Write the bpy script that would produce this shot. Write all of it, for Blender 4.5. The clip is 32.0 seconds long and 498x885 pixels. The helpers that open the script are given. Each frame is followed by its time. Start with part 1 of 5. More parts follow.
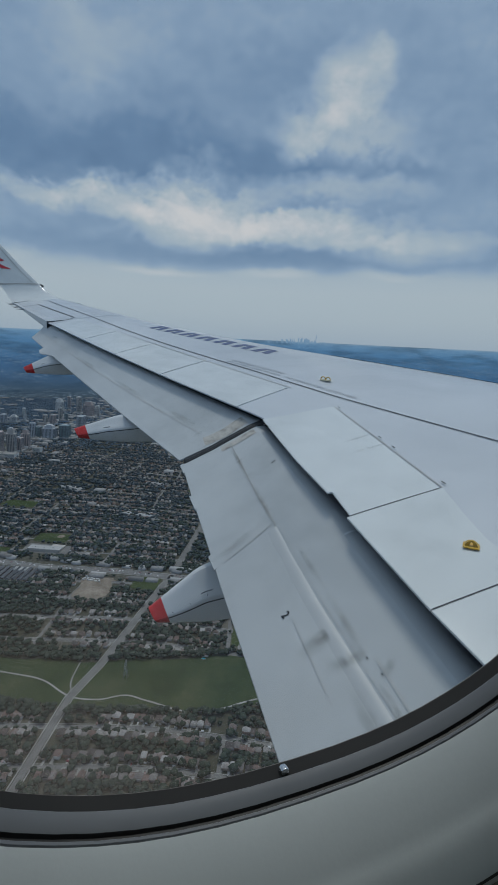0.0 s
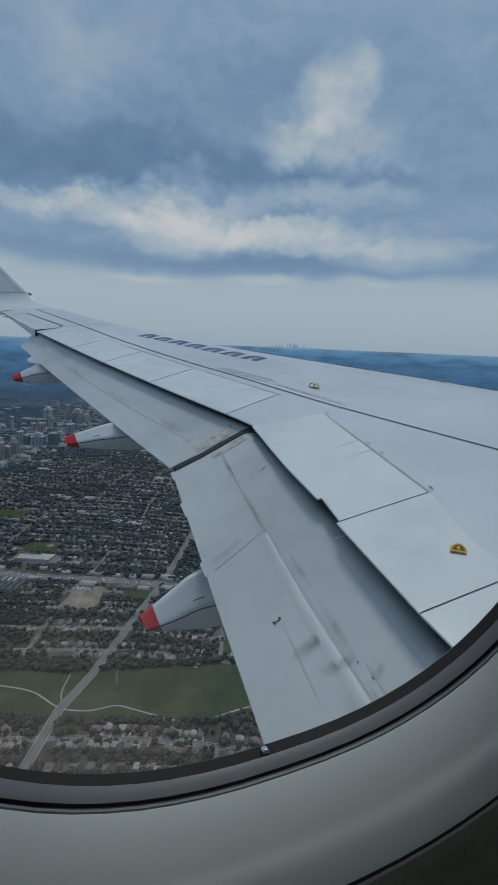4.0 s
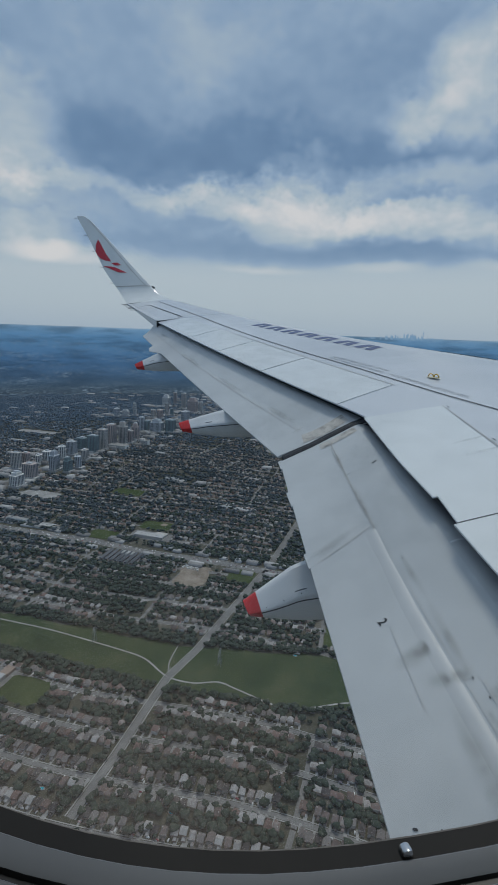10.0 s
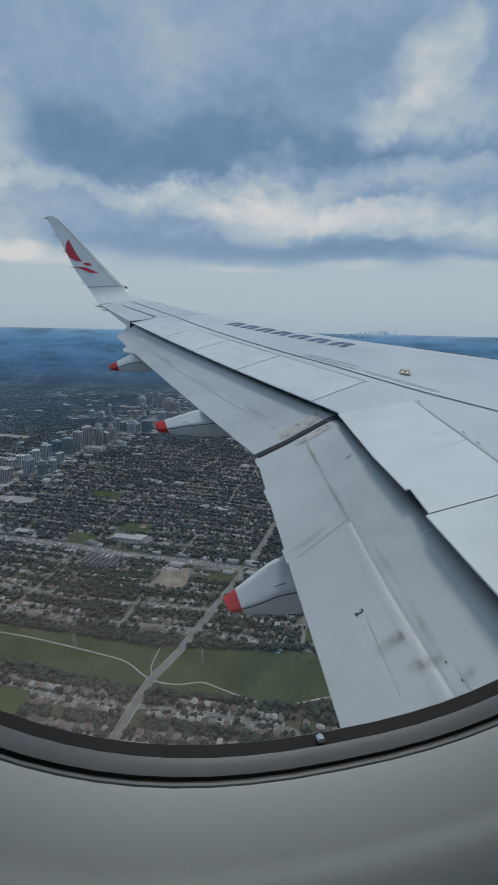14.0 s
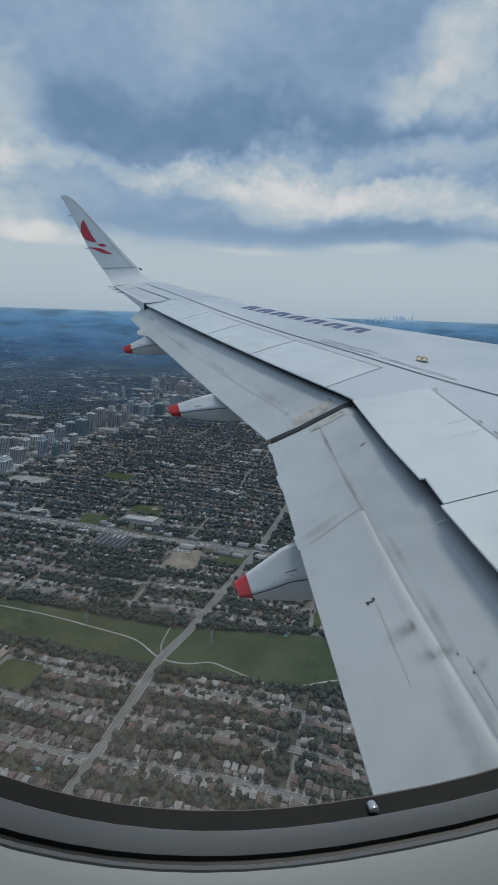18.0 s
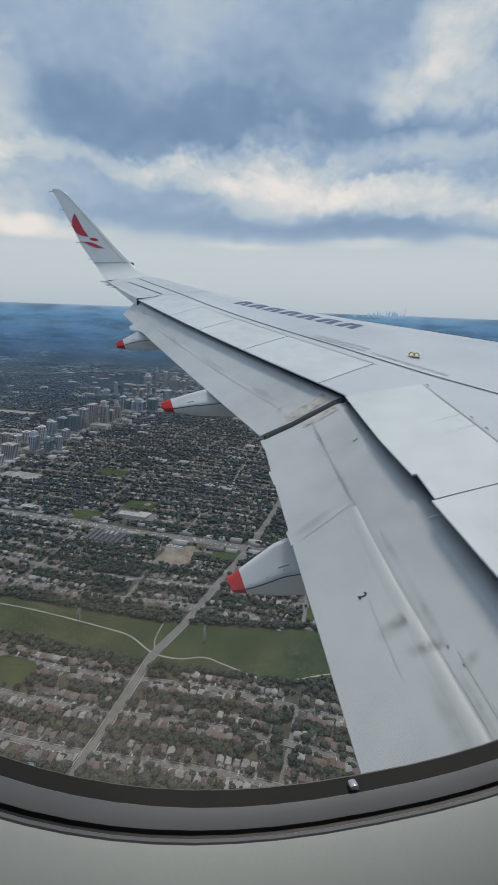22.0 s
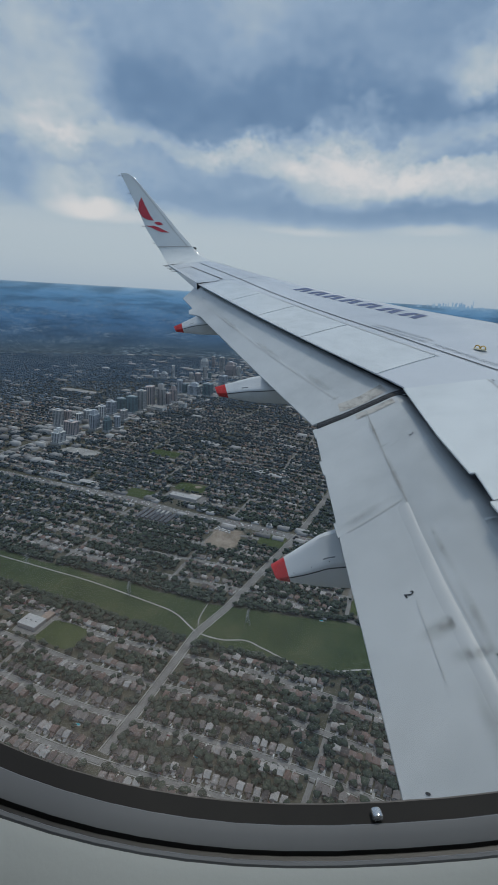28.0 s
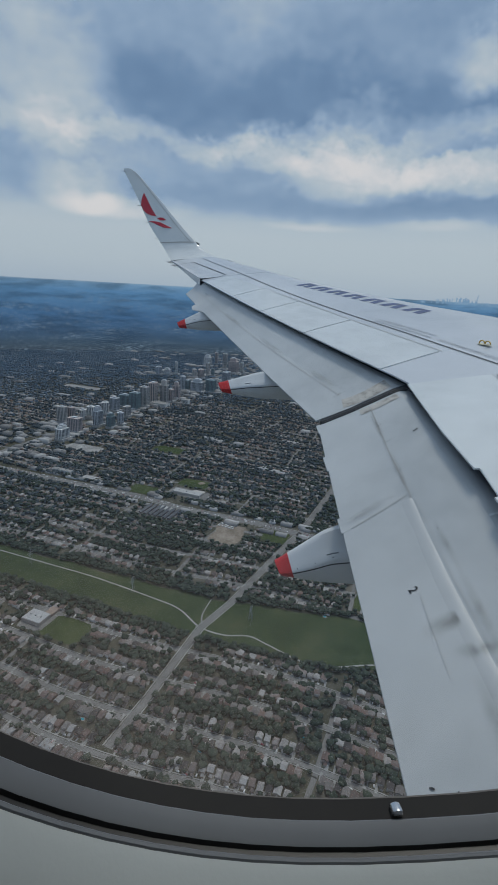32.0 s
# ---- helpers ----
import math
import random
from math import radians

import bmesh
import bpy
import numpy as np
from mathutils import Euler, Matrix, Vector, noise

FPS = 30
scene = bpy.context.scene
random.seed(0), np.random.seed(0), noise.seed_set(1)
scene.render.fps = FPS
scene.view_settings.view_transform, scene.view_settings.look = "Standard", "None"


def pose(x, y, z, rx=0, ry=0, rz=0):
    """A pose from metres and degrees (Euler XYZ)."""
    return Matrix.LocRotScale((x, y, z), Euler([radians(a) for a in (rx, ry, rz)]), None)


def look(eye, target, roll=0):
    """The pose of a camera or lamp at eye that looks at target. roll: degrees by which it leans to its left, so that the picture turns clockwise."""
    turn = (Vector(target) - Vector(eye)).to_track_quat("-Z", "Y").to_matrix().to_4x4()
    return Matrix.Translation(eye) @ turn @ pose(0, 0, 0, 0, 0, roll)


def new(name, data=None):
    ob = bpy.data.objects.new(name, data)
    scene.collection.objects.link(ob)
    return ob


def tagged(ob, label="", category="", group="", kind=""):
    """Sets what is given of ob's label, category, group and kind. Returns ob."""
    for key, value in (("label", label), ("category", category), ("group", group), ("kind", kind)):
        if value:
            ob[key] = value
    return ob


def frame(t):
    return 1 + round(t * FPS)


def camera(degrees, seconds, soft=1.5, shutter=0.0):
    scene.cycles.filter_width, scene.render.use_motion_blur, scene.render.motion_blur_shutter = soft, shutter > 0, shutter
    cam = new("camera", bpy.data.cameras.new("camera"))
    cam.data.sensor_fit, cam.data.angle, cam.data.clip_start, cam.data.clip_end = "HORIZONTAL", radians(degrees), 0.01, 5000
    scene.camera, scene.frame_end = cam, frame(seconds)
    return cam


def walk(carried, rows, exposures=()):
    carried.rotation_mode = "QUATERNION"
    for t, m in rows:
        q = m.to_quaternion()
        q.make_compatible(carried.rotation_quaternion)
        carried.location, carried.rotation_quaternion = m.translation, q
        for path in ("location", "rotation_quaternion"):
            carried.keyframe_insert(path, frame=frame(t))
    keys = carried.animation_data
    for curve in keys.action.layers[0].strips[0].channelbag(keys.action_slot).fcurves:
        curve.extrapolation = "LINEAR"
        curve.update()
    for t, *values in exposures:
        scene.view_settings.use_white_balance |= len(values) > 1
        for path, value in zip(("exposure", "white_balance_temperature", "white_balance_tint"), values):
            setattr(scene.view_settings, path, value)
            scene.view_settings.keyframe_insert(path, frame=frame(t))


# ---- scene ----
import itertools

# The world is level; the aircraft flies 600 m over flat suburbs, nose up a little.
# Aircraft coordinates: o outboard from the centre line, y forward, z up.
ALT = 600.0
AIR = Matrix.Translation((0, 0, ALT)) @ Matrix((
    (0.99959, 0.0, 0.02856, 0), (0.0016, 0.99843, -0.05606, 0), (-0.02852, 0.05608, 0.99802, 0), (0, 0, 0, 1))) \
    @ Matrix.Translation((1.7906, 7.6012, -1.3149))

cam = camera(53.496, 32.0, soft=1.1)
ROWS = [
    (0, -0.0085, -0.0059, 599.997, 78.01, -2.739, 70.876),
    (0.5, -0.0127, -0.005, 599.993, 77.993, -2.75, 70.762),
    (1, -0.0108, -0.0045, 599.993, 77.921, -2.674, 70.708),
    (1.5, -0.0023, -0.0085, 600.005, 77.869, -2.473, 70.606),
    (2, -0.0002, -0.0069, 600.005, 77.93, -2.408, 70.464),
    (2.5, 0.0022, -0.0066, 600.003, 78.292, -2.216, 70.117),
    (3, 0.0056, -0.0031, 599.995, 78.912, -2.233, 69.897),
    (3.5, 0.0181, -0.0113, 600.012, 79.004, -2.168, 69.673),
    (5.5, -0.0012, -0.0136, 600.011, 77.082, -3.398, 70.604),
    (6, -0.0204, -0.0071, 599.997, 77.022, -3.307, 71.911),
    (6.5, -0.0252, -0.006, 599.995, 76.901, -2.998, 73.124),
    (7, -0.0119, -0.0143, 600.012, 76.625, -2.804, 73.64),
    (7.5, -0.022, -0.0086, 599.996, 76.631, -3.133, 74.106),
    (8, -0.0152, -0.0133, 600.008, 75.936, -3.097, 76.101),
    (8.5, -0.0248, -0.0109, 600.005, 75.382, -2.657, 79.006),
    (9, -0.0333, -0.0078, 599.997, 76.054, -2.464, 81.088),
    (9.5, -0.0401, -0.0006, 599.983, 77.039, -2.305, 82.086),
    (10, -0.0392, -0.0013, 599.986, 77.244, -1.986, 82.337),
    (10.5, -0.0383, -0.0005, 599.986, 76.755, -1.803, 82.072),
    (11, -0.0227, -0.0055, 600.005, 76.475, -1.428, 81.714),
    (11.5, -0.0211, -0.0047, 600.008, 76.848, -1.318, 81.873),
    (12, -0.029, 0.0005, 599.996, 76.868, -1.402, 81.96),
    (12.5, -0.0337, 0.0029, 599.99, 76.305, -1.58, 81.885),
    (13, -0.0305, 0.0013, 599.994, 75.768, -1.472, 81.326),
    (13.5, -0.0314, 0.0034, 599.988, 76.345, -1.293, 80.261),
    (14, -0.001, 0.0052, 599.99, 77.184, -1.181, 79.501),
    (14.5, -0.0127, 0.0022, 599.997, 77.35, -0.973, 78.961),
    (15, -0.0059, 0.0008, 600, 76.351, -1.098, 79.073),
    (15.5, -0.0207, 0.003, 599.992, 75.977, -1.269, 79.438),
    (17.5, -0.0371, 0.0041, 599.983, 74.97, -1.98, 81.143),
    (18, -0.0314, 0.001, 599.991, 75.35, -1.853, 81.098),
    (18.5, -0.0292, -0.0001, 599.994, 75.449, -1.88, 81.048),
    (19, -0.0272, -0.0003, 599.997, 75.122, -1.759, 81.04),
    (19.5, -0.0241, -0.0013, 600, 74.871, -1.66, 81.034),
    (20, -0.0292, 0.0015, 599.994, 74.893, -1.772, 81.091),
    (20.5, -0.0255, -0.0001, 599.999, 74.908, -1.743, 80.989),
    (21, -0.0264, 0.0017, 599.997, 74.897, -1.815, 80.667),
    (21.5, -0.0203, 0.003, 599.993, 75.001, -1.985, 80.352),
    (22, -0.023, 0.0008, 599.996, 74.856, -2.008, 80.311),
    (22.5, -0.0207, 0.0004, 600.002, 74.54, -1.781, 80.361),
    (23, -0.0185, 0.0027, 600.006, 74.464, -1.173, 80.178),
    (23.5, -0.0081, 0.0038, 600.008, 74.887, -0.348, 79.535),
    (24, 0.0004, 0.0199, 599.994, 75.91, 1.636, 78.872),
    (24.5, 0.0063, 0.0613, 599.969, 76.582, 3.622, 78.538),
    (25, 0.0093, 0.062, 599.974, 76.811, 3.674, 78.221),
    (25.5, 0.0075, 0.0383, 599.982, 76.705, 1.326, 78.864),
    (26, -0.006, 0.0186, 599.987, 76.03, -0.493, 80.498),
    (26.5, -0.0204, 0.0166, 599.988, 75.223, -1.537, 83.044),
    (28.5, -0.0396, 0.0063, 599.987, 72.772, -3.219, 87.275),
    (29, -0.0337, 0.0032, 599.996, 72.523, -2.943, 87.329),
    (29.5, -0.0381, 0.0056, 599.99, 72.671, -2.846, 87.372),
    (30, -0.0369, 0.0054, 599.991, 72.799, -2.887, 87.338),
    (30.5, -0.0427, 0.009, 599.982, 72.524, -3.057, 87.357),
    (31, -0.0429, 0.0089, 599.982, 72.589, -3.11, 87.297),
    (31.5, -0.0418, 0.0078, 599.984, 72.742, -3.082, 87.227),
    (32, -0.0428, 0.0079, 599.982, 72.663, -3.108, 87.29),
]
walk(cam, [(t, pose(*p)) for t, *p in ROWS], exposures=[(0, -0.04, 6300, 3), (3, -0.14, 6200, 3), (5.5, 0.04, 6350, 3), (9, 0.08, 6400, 4), (15, 0.12, 6450, 4), (17.6, 0.14, 6400, 4), (18.2, 0.18, 6500, 4), (19.0, 0.06, 6400, 4), (19.9, 0.26, 7050, 7), (20.2, 0.26, 7050, 7), (20.9, 0.12, 6450, 4), (21.2, 0.14, 6500, 4), (22, 0.40, 7000, 7),
               (23, 0.28, 6900, 6), (24.2, 0.12, 6400, 4), (25, 0.08, 6350, 4), (26, 0.02, 6300, 4), (29, 0.19, 6550, 5), (30.5, 0.14, 6450, 5), (32, 0.13, 6450, 5)])

# ---- sky, sun ----
SUN_EL, SUN_AZ = 66.0, 298.0
sun_way = Vector((math.sin(radians(SUN_AZ)) * math.cos(radians(SUN_EL)),
                  math.cos(radians(SUN_AZ)) * math.cos(radians(SUN_EL)), math.sin(radians(SUN_EL))))


def srgb(r, g, b):
    f = lambda v: (v / 255 / 12.92) if v / 255 <= 0.04045 else ((v / 255 + 0.055) / 1.055) ** 2.4
    return (f(r), f(g), f(b), 1.0)


def link(nt, a, b):
    nt.links.new(a, b)


def mathn(nt, op, a, b=None, clamp=False):
    n = nt.nodes.new("ShaderNodeMath")
    n.operation, n.use_clamp = op, clamp
    for i, v in enumerate((a, b)):
        if v is None:
            continue
        if isinstance(v, (int, float)):
            n.inputs[i].default_value = v
        else:
            link(nt, v, n.inputs[i])
    return n.outputs[0]


def ramp(nt, fac, stops, mode="EASE"):
    n = nt.nodes.new("ShaderNodeValToRGB")
    n.color_ramp.interpolation = mode
    els = n.color_ramp.elements
    els[0].position, els[0].color = stops[0]
    els[1].position, els[1].color = stops[-1]
    for p, c in stops[1:-1]:
        e = els.new(p)
        e.color = c
    link(nt, fac, n.inputs[0])
    return n.outputs[0]


def mixc(nt, fac, a, b, mode="MIX"):
    n = nt.nodes.new("ShaderNodeMix")
    n.data_type, n.blend_type = "RGBA", mode
    for sock, v in ((n.inputs[0], fac), (n.inputs[6], a), (n.inputs[7], b)):
        if isinstance(v, (int, float, tuple)):
            sock.default_value = v
        else:
            link(nt, v, sock)
    return n.outputs[2]


def noisen(nt, vec, scale, detail=4.0, rough=0.55, distort=0.0):
    n = nt.nodes.new("ShaderNodeTexNoise")
    n.inputs["Scale"].default_value, n.inputs["Detail"].default_value = scale, detail
    n.inputs["Roughness"].default_value, n.inputs["Distortion"].default_value = rough, distort
    if vec is not None:
        link(nt, vec, n.inputs["Vector"])
    return n.outputs[0]


def mapped(nt, vec, loc=(0, 0, 0), scale=(1, 1, 1)):
    n = nt.nodes.new("ShaderNodeMapping")
    n.inputs["Location"].default_value, n.inputs["Scale"].default_value = loc, scale
    link(nt, vec, n.inputs["Vector"])
    return n.outputs[0]


def build_sky():
    """An overcast sky: a pale haze over the horizon, the blue-grey base of a cloud deck, a lit bank and broken folds."""
    world = bpy.data.worlds.new("sky")
    world.use_nodes = True
    scene.world = world
    nt = world.node_tree
    nt.nodes.clear()
    out = nt.nodes.new("ShaderNodeOutputWorld")
    bg = nt.nodes.new("ShaderNodeBackground")
    link(nt, bg.outputs[0], out.inputs[0])
    sky = nt.nodes.new("ShaderNodeTexSky")
    sky.sky_type, sky.sun_disc = "NISHITA", False
    sky.sun_elevation, sky.sun_rotation = radians(SUN_EL), radians(SUN_AZ)
    clear = mixc(nt, 1.0, sky.outputs[0], (0.09, 0.09, 0.09, 1), "MULTIPLY")
    way = nt.nodes.new("ShaderNodeTexCoord").outputs["Generated"]
    sep = nt.nodes.new("ShaderNodeSeparateXYZ")
    link(nt, way, sep.inputs[0])
    x, y, z = sep.outputs
    el = mathn(nt, "DEGREES", mathn(nt, "ARCSINE", z))
    az = mathn(nt, "DEGREES", mathn(nt, "ARCTAN2", y, mathn(nt, "MULTIPLY", x, -1.0)))

    def swing(loc, stretch, scale, detail, rough, size):
        n = noisen(nt, mapped(nt, way, loc, stretch), scale, detail, rough)
        return mathn(nt, "MULTIPLY", mathn(nt, "SUBTRACT", n, 0.5), size)
    # the clouds' outlines wander, less towards the horizon
    calm = mathn(nt, "ADD", 0.12, mathn(nt, "DIVIDE", mathn(nt, "SUBTRACT", el, 6.4), 7.0, True))
    up = mathn(nt, "ADD", swing((0.3, 1.7, 0.0), (1, 1, 1.8), 5.0, 3, 0.5, 7.0), mathn(nt, "ADD", swing((4.0, 2.2, 1.1), (1, 1, 1.3), 16.0, 6, 0.6, 3.4), swing((9.0, 0.2, 3.1), (1, 1, 1.2), 46.0, 6, 0.64, 2.3)))
    along_az = mathn(nt, "ADD", swing((7.3, 0.7, 3.0), (1, 1, 1.6), 5.0, 3, 0.5, 11.0), swing((1.0, 6.2, 2.1), (1, 1, 1.2), 18.0, 6, 0.62, 4.0))
    h = mathn(nt, "ADD", el, mathn(nt, "MULTIPLY", up, calm))
    a = mathn(nt, "ADD", az, mathn(nt, "MULTIPLY", along_az, calm))
    p = lambda deg: (deg + 5.0) / 95.0
    unit = mathn(nt, "DIVIDE", mathn(nt, "ADD", h, 5.0), 95.0, True)
    grey = lambda v: (v, v, v, 1)
    tone = ramp(nt, unit, [(p(-5), grey(0.50)), (p(0), grey(0.66)), (p(2.5), grey(0.73)), (p(5.2), grey(0.76)), (p(6.5), grey(0.73)), (p(7.8), grey(0.50)), (p(9), grey(0.44)),
                           (p(11.5), grey(0.46)), (p(14), grey(0.47)), (p(17), grey(0.41)), (p(21), grey(0.44)), (p(27), grey(0.50)), (p(40), grey(0.52)), (p(65), grey(0.62)), (p(90), grey(0.66))], "LINEAR")
    billow = noisen(nt, mapped(nt, way, (2.1, 5.5, 0.4), (1, 1, 1.5)), 13.0, 7, 0.6)
    lit = mathn(nt, "ADD", 0.45, mathn(nt, "MULTIPLY", billow, 1.1))
    heads = noisen(nt, mapped(nt, way, (6.4, 2.5, 7.7), (1, 1, 1.25)), 15.0, 6, 0.56)
    curdled = mathn(nt, "ADD", 0.62, mathn(nt, "MULTIPLY", mathn(nt, "SUBTRACT", heads, 0.38, True), 2.4))
    total = [tone]

    def mass(az0, el0, wide, tall, gain, fill=lit):
        """A lit heap, or a dark fold, of cloud round a direction in degrees."""
        u = mathn(nt, "DIVIDE", mathn(nt, "SUBTRACT", a, az0), wide * 1.35)
        v = mathn(nt, "DIVIDE", mathn(nt, "SUBTRACT", h, el0), tall * 1.35)
        d = mathn(nt, "ADD", mathn(nt, "MULTIPLY", u, u), mathn(nt, "MULTIPLY", v, v))
        g = mathn(nt, "SUBTRACT", 1.0, d, True)
        g = mathn(nt, "MULTIPLY", g, gain if gain < 0 else mathn(nt, "MULTIPLY", fill, gain))
        total.append(mathn(nt, "ADD", total[-1], g))

    # the deck's dark base and its openings
    mass(-0.1, 17.0, 22.0, 3.0, -0.17)
    mass(11.4, 18.5, 12.0, 3.6, -0.07)
    mass(30.1, 17.2, 7.0, 1.4, -0.12)
    mass(2.7, 25.8, 6.5, 2.3, 0.10)
    mass(20.3, 24.8, 6.9, 2.7, -0.10)
    mass(23.6, 19.8, 4.0, 2.2, 0.26, curdled)
    mass(29.1, 23.8, 3.4, 2.7, 0.32, curdled)
    mass(30.2, 19.9, 6.4, 2.5, 0.26)
    mass(-17.5, 17.1, 7.0, 4.5, 0.38)
    mass(-14.2, 13.0, 6.0, 3.3, 0.18)
    # the lit bank under it
    mass(-6.3, 13.9, 9.8, 1.1, 0.18)
    mass(5.7, 13.7, 9.9, 1.9, 0.30)
    mass(14.7, 11.9, 8.2, 2.3, 0.36)
    mass(25.7, 11.3, 9.3, 1.6, 0.34)
    mass(36.2, 9.6, 7.2, 1.4, 0.32)
    mass(11.6, 15.6, 4.1, 1.4, 0.20)
    mass(26.3, 15.1, 10.6, 1.4, 0.18)
    mass(23.8, 13.6, 5.0, 0.8, -0.12)
    # blue bases and low heaps over the haze
    mass(10.1, 8.6, 18.0, 1.2, -0.09)
    mass(30.4, 8.4, 13.1, 1.1, -0.09)
    mass(-14.8, 8.5, 3.8, 1.9, 0.30, curdled)
    mass(-11.0, 7.3, 5.9, 1.0, 0.22)
    mass(21.6, 7.0, 4.4, 0.45, 0.14)
    mass(8.9, 6.6, 4.3, 0.35, 0.10)
    mass(34.6, 7.0, 3.5, 0.45, 0.12)
    high = mathn(nt, "DIVIDE", mathn(nt, "SUBTRACT", h, 6.6), 3.0, True)
    grain = mathn(nt, "ADD", swing((5.5, 1.2, 0.9), (1, 1, 2.2), 7.0, 8, 0.6, 0.34), swing((0.2, 3.9, 6.1), (1, 1, 1.6), 30.0, 7, 0.66, 0.24))
    shade = mathn(nt, "ADD", total[-1], mathn(nt, "MULTIPLY", grain, high), True)
    clouds = ramp(nt, shade, [(0.0, srgb(80, 105, 139)), (0.25, srgb(104, 129, 161)), (0.5, srgb(136, 156, 182)), (0.75, srgb(170, 180, 191)), (1.0, srgb(207, 203, 205))], "LINEAR")
    link(nt, mixc(nt, 0.94, clear, clouds), bg.inputs["Color"])
    bg.inputs["Strength"].default_value = 1.0


build_sky()
sun_data = bpy.data.lights.new("sun", "SUN")
sun_data.energy, sun_data.angle, sun_data.color = 1.2, radians(12), (1.0, 0.95, 0.88)
sun = new("sun", sun_data)
sun.matrix_world = look((0, 0, 900), Vector((0, 0, 900)) - sun_way)


# ---- materials ----
def material(name, stops, rough=0.5, metal=0.0, fine=3.0, coarse=0.4, bump=0.0, bump_scale=20.0, source="Object",
             per="", spec=0.5, rough_var=0.08, stretch=(1, 1, 1)):
    """stops: colours from dark to light, mixed by two noises; per: '' noise alone, 'object' or 'island' picks by thing."""
    m = bpy.data.materials.new(name)
    m.use_nodes = True
    nt = m.node_tree
    bsdf = nt.nodes["Principled BSDF"]
    co = nt.nodes.new("ShaderNodeTexCoord").outputs[source]
    if stretch != (1, 1, 1):
        co = mapped(nt, co, (0, 0, 0), stretch)
    a = noisen(nt, co, coarse, 3, 0.5)
    b = noisen(nt, co, fine, 5, 0.6)
    fac = mathn(nt, "ADD", mathn(nt, "MULTIPLY", a, 0.6), mathn(nt, "MULTIPLY", b, 0.4))
    if per == "object":
        r = nt.nodes.new("ShaderNodeObjectInfo").outputs["Random"]
    elif per == "island":
        r = nt.nodes.new("ShaderNodeNewGeometry").outputs["Random Per Island"]
    if per:
        fac = mathn(nt, "ADD", mathn(nt, "MULTIPLY", r, 0.86), mathn(nt, "MULTIPLY", mathn(nt, "SUBTRACT", fac, 0.5), 0.35), True)
        pts = [(i / (len(stops) - 1), (*c, 1)) for i, c in enumerate(stops)]
        mode = "LINEAR"
    else:
        pts = [(0.34 + 0.32 * i / (len(stops) - 1), (*c, 1)) for i, c in enumerate(stops)]
        mode = "LINEAR"
    link(nt, ramp(nt, fac, pts, mode), bsdf.inputs["Base Color"])
    link(nt, mathn(nt, "ADD", rough - rough_var / 2, mathn(nt, "MULTIPLY", b, rough_var)), bsdf.inputs["Roughness"])
    bsdf.inputs["Metallic"].default_value = metal
    bsdf.inputs["Specular IOR Level"].default_value = spec
    if bump:
        bn = nt.nodes.new("ShaderNodeBump")
        bn.inputs["Strength"].default_value, bn.inputs["Distance"].default_value = bump, 0.02
        link(nt, noisen(nt, co, bump_scale, 4, 0.6), bn.inputs["Height"])
        link(nt, bn.outputs[0], bsdf.inputs["Normal"])
    return m


wing_paint = material("wing_paint", [(0.52, 0.54, 0.57), (0.60, 0.62, 0.65), (0.66, 0.68, 0.71)], 0.26, 0, 1.5, 0.35, rough_var=0.03)
panel_paint = material("panel_paint", [(0.60, 0.62, 0.62), (0.69, 0.71, 0.71), (0.75, 0.77, 0.77)], 0.15, 0, 4.0, 0.5, rough_var=0.03)
flap_paint = material("flap_paint", [(0.435, 0.45, 0.457), (0.505, 0.52, 0.527), (0.555, 0.57, 0.577)], 0.34, 0, 5.0, 0.9, rough_var=0.03)
bare_metal = material("bare_metal", [(0.22, 0.205, 0.185), (0.46, 0.435, 0.40), (0.60, 0.575, 0.54)], 0.55, 0.2, 22.0, 7.0)
fairing_paint = material("fairing_paint", [(0.60, 0.61, 0.62), (0.68, 0.69, 0.70), (0.73, 0.74, 0.75)], 0.4, 0, 6.0, 0.8)
red_paint = material("red_paint", [(0.46, 0.010, 0.010), (0.58, 0.016, 0.014)], 0.4, 0, 8, 2)
emblem_red = material("emblem_red", [(0.48, 0.012, 0.03), (0.56, 0.018, 0.04)], 0.4, 0, 8, 2)
ink_blue = material("ink_blue", [(0.03, 0.055, 0.16), (0.045, 0.08, 0.20)], 0.5, 0, 8, 2)
ink_grey = material("ink_grey", [(0.20, 0.22, 0.25), (0.30, 0.32, 0.35)], 0.5, 0, 8, 2)
ink_black = material("ink_black", [(0.012, 0.012, 0.014), (0.03, 0.03, 0.032)], 0.5, 0, 8, 2)
seal_dark = material("seal_dark", [(0.03, 0.032, 0.036), (0.07, 0.072, 0.078)], 0.7, 0, 12, 2)
grime = material("grime", [(0.33, 0.33, 0.32), (0.46, 0.46, 0.45)], 0.6, 0, 12, 2)
hook_yellow = material("hook_yellow", [(0.55, 0.33, 0.03), (0.68, 0.44, 0.06)], 0.45, 0, 30, 6)
rubber_black = material("rubber_black", [(0.008, 0.008, 0.009), (0.02, 0.02, 0.021)], 0.45, 0, 20, 5)
bezel_grey = material("bezel_grey", [(0.145, 0.155, 0.175), (0.19, 0.20, 0.22)], 0.34, 0, 20, 4, spec=0.3)
retainer_dark = material("retainer_dark", [(0.012, 0.011, 0.011), (0.028, 0.026, 0.024)], 0.6, 0, 20, 4, spec=0.15)
lip_brown = material("lip_brown", [(0.10, 0.088, 0.078), (0.16, 0.142, 0.128)], 0.6, 0, 40, 8)
cabin_plastic = material("cabin_plastic", [(0.475, 0.512, 0.530), (0.535, 0.572, 0.590)], 0.5, 0, 18, 3, 0.02, 400)
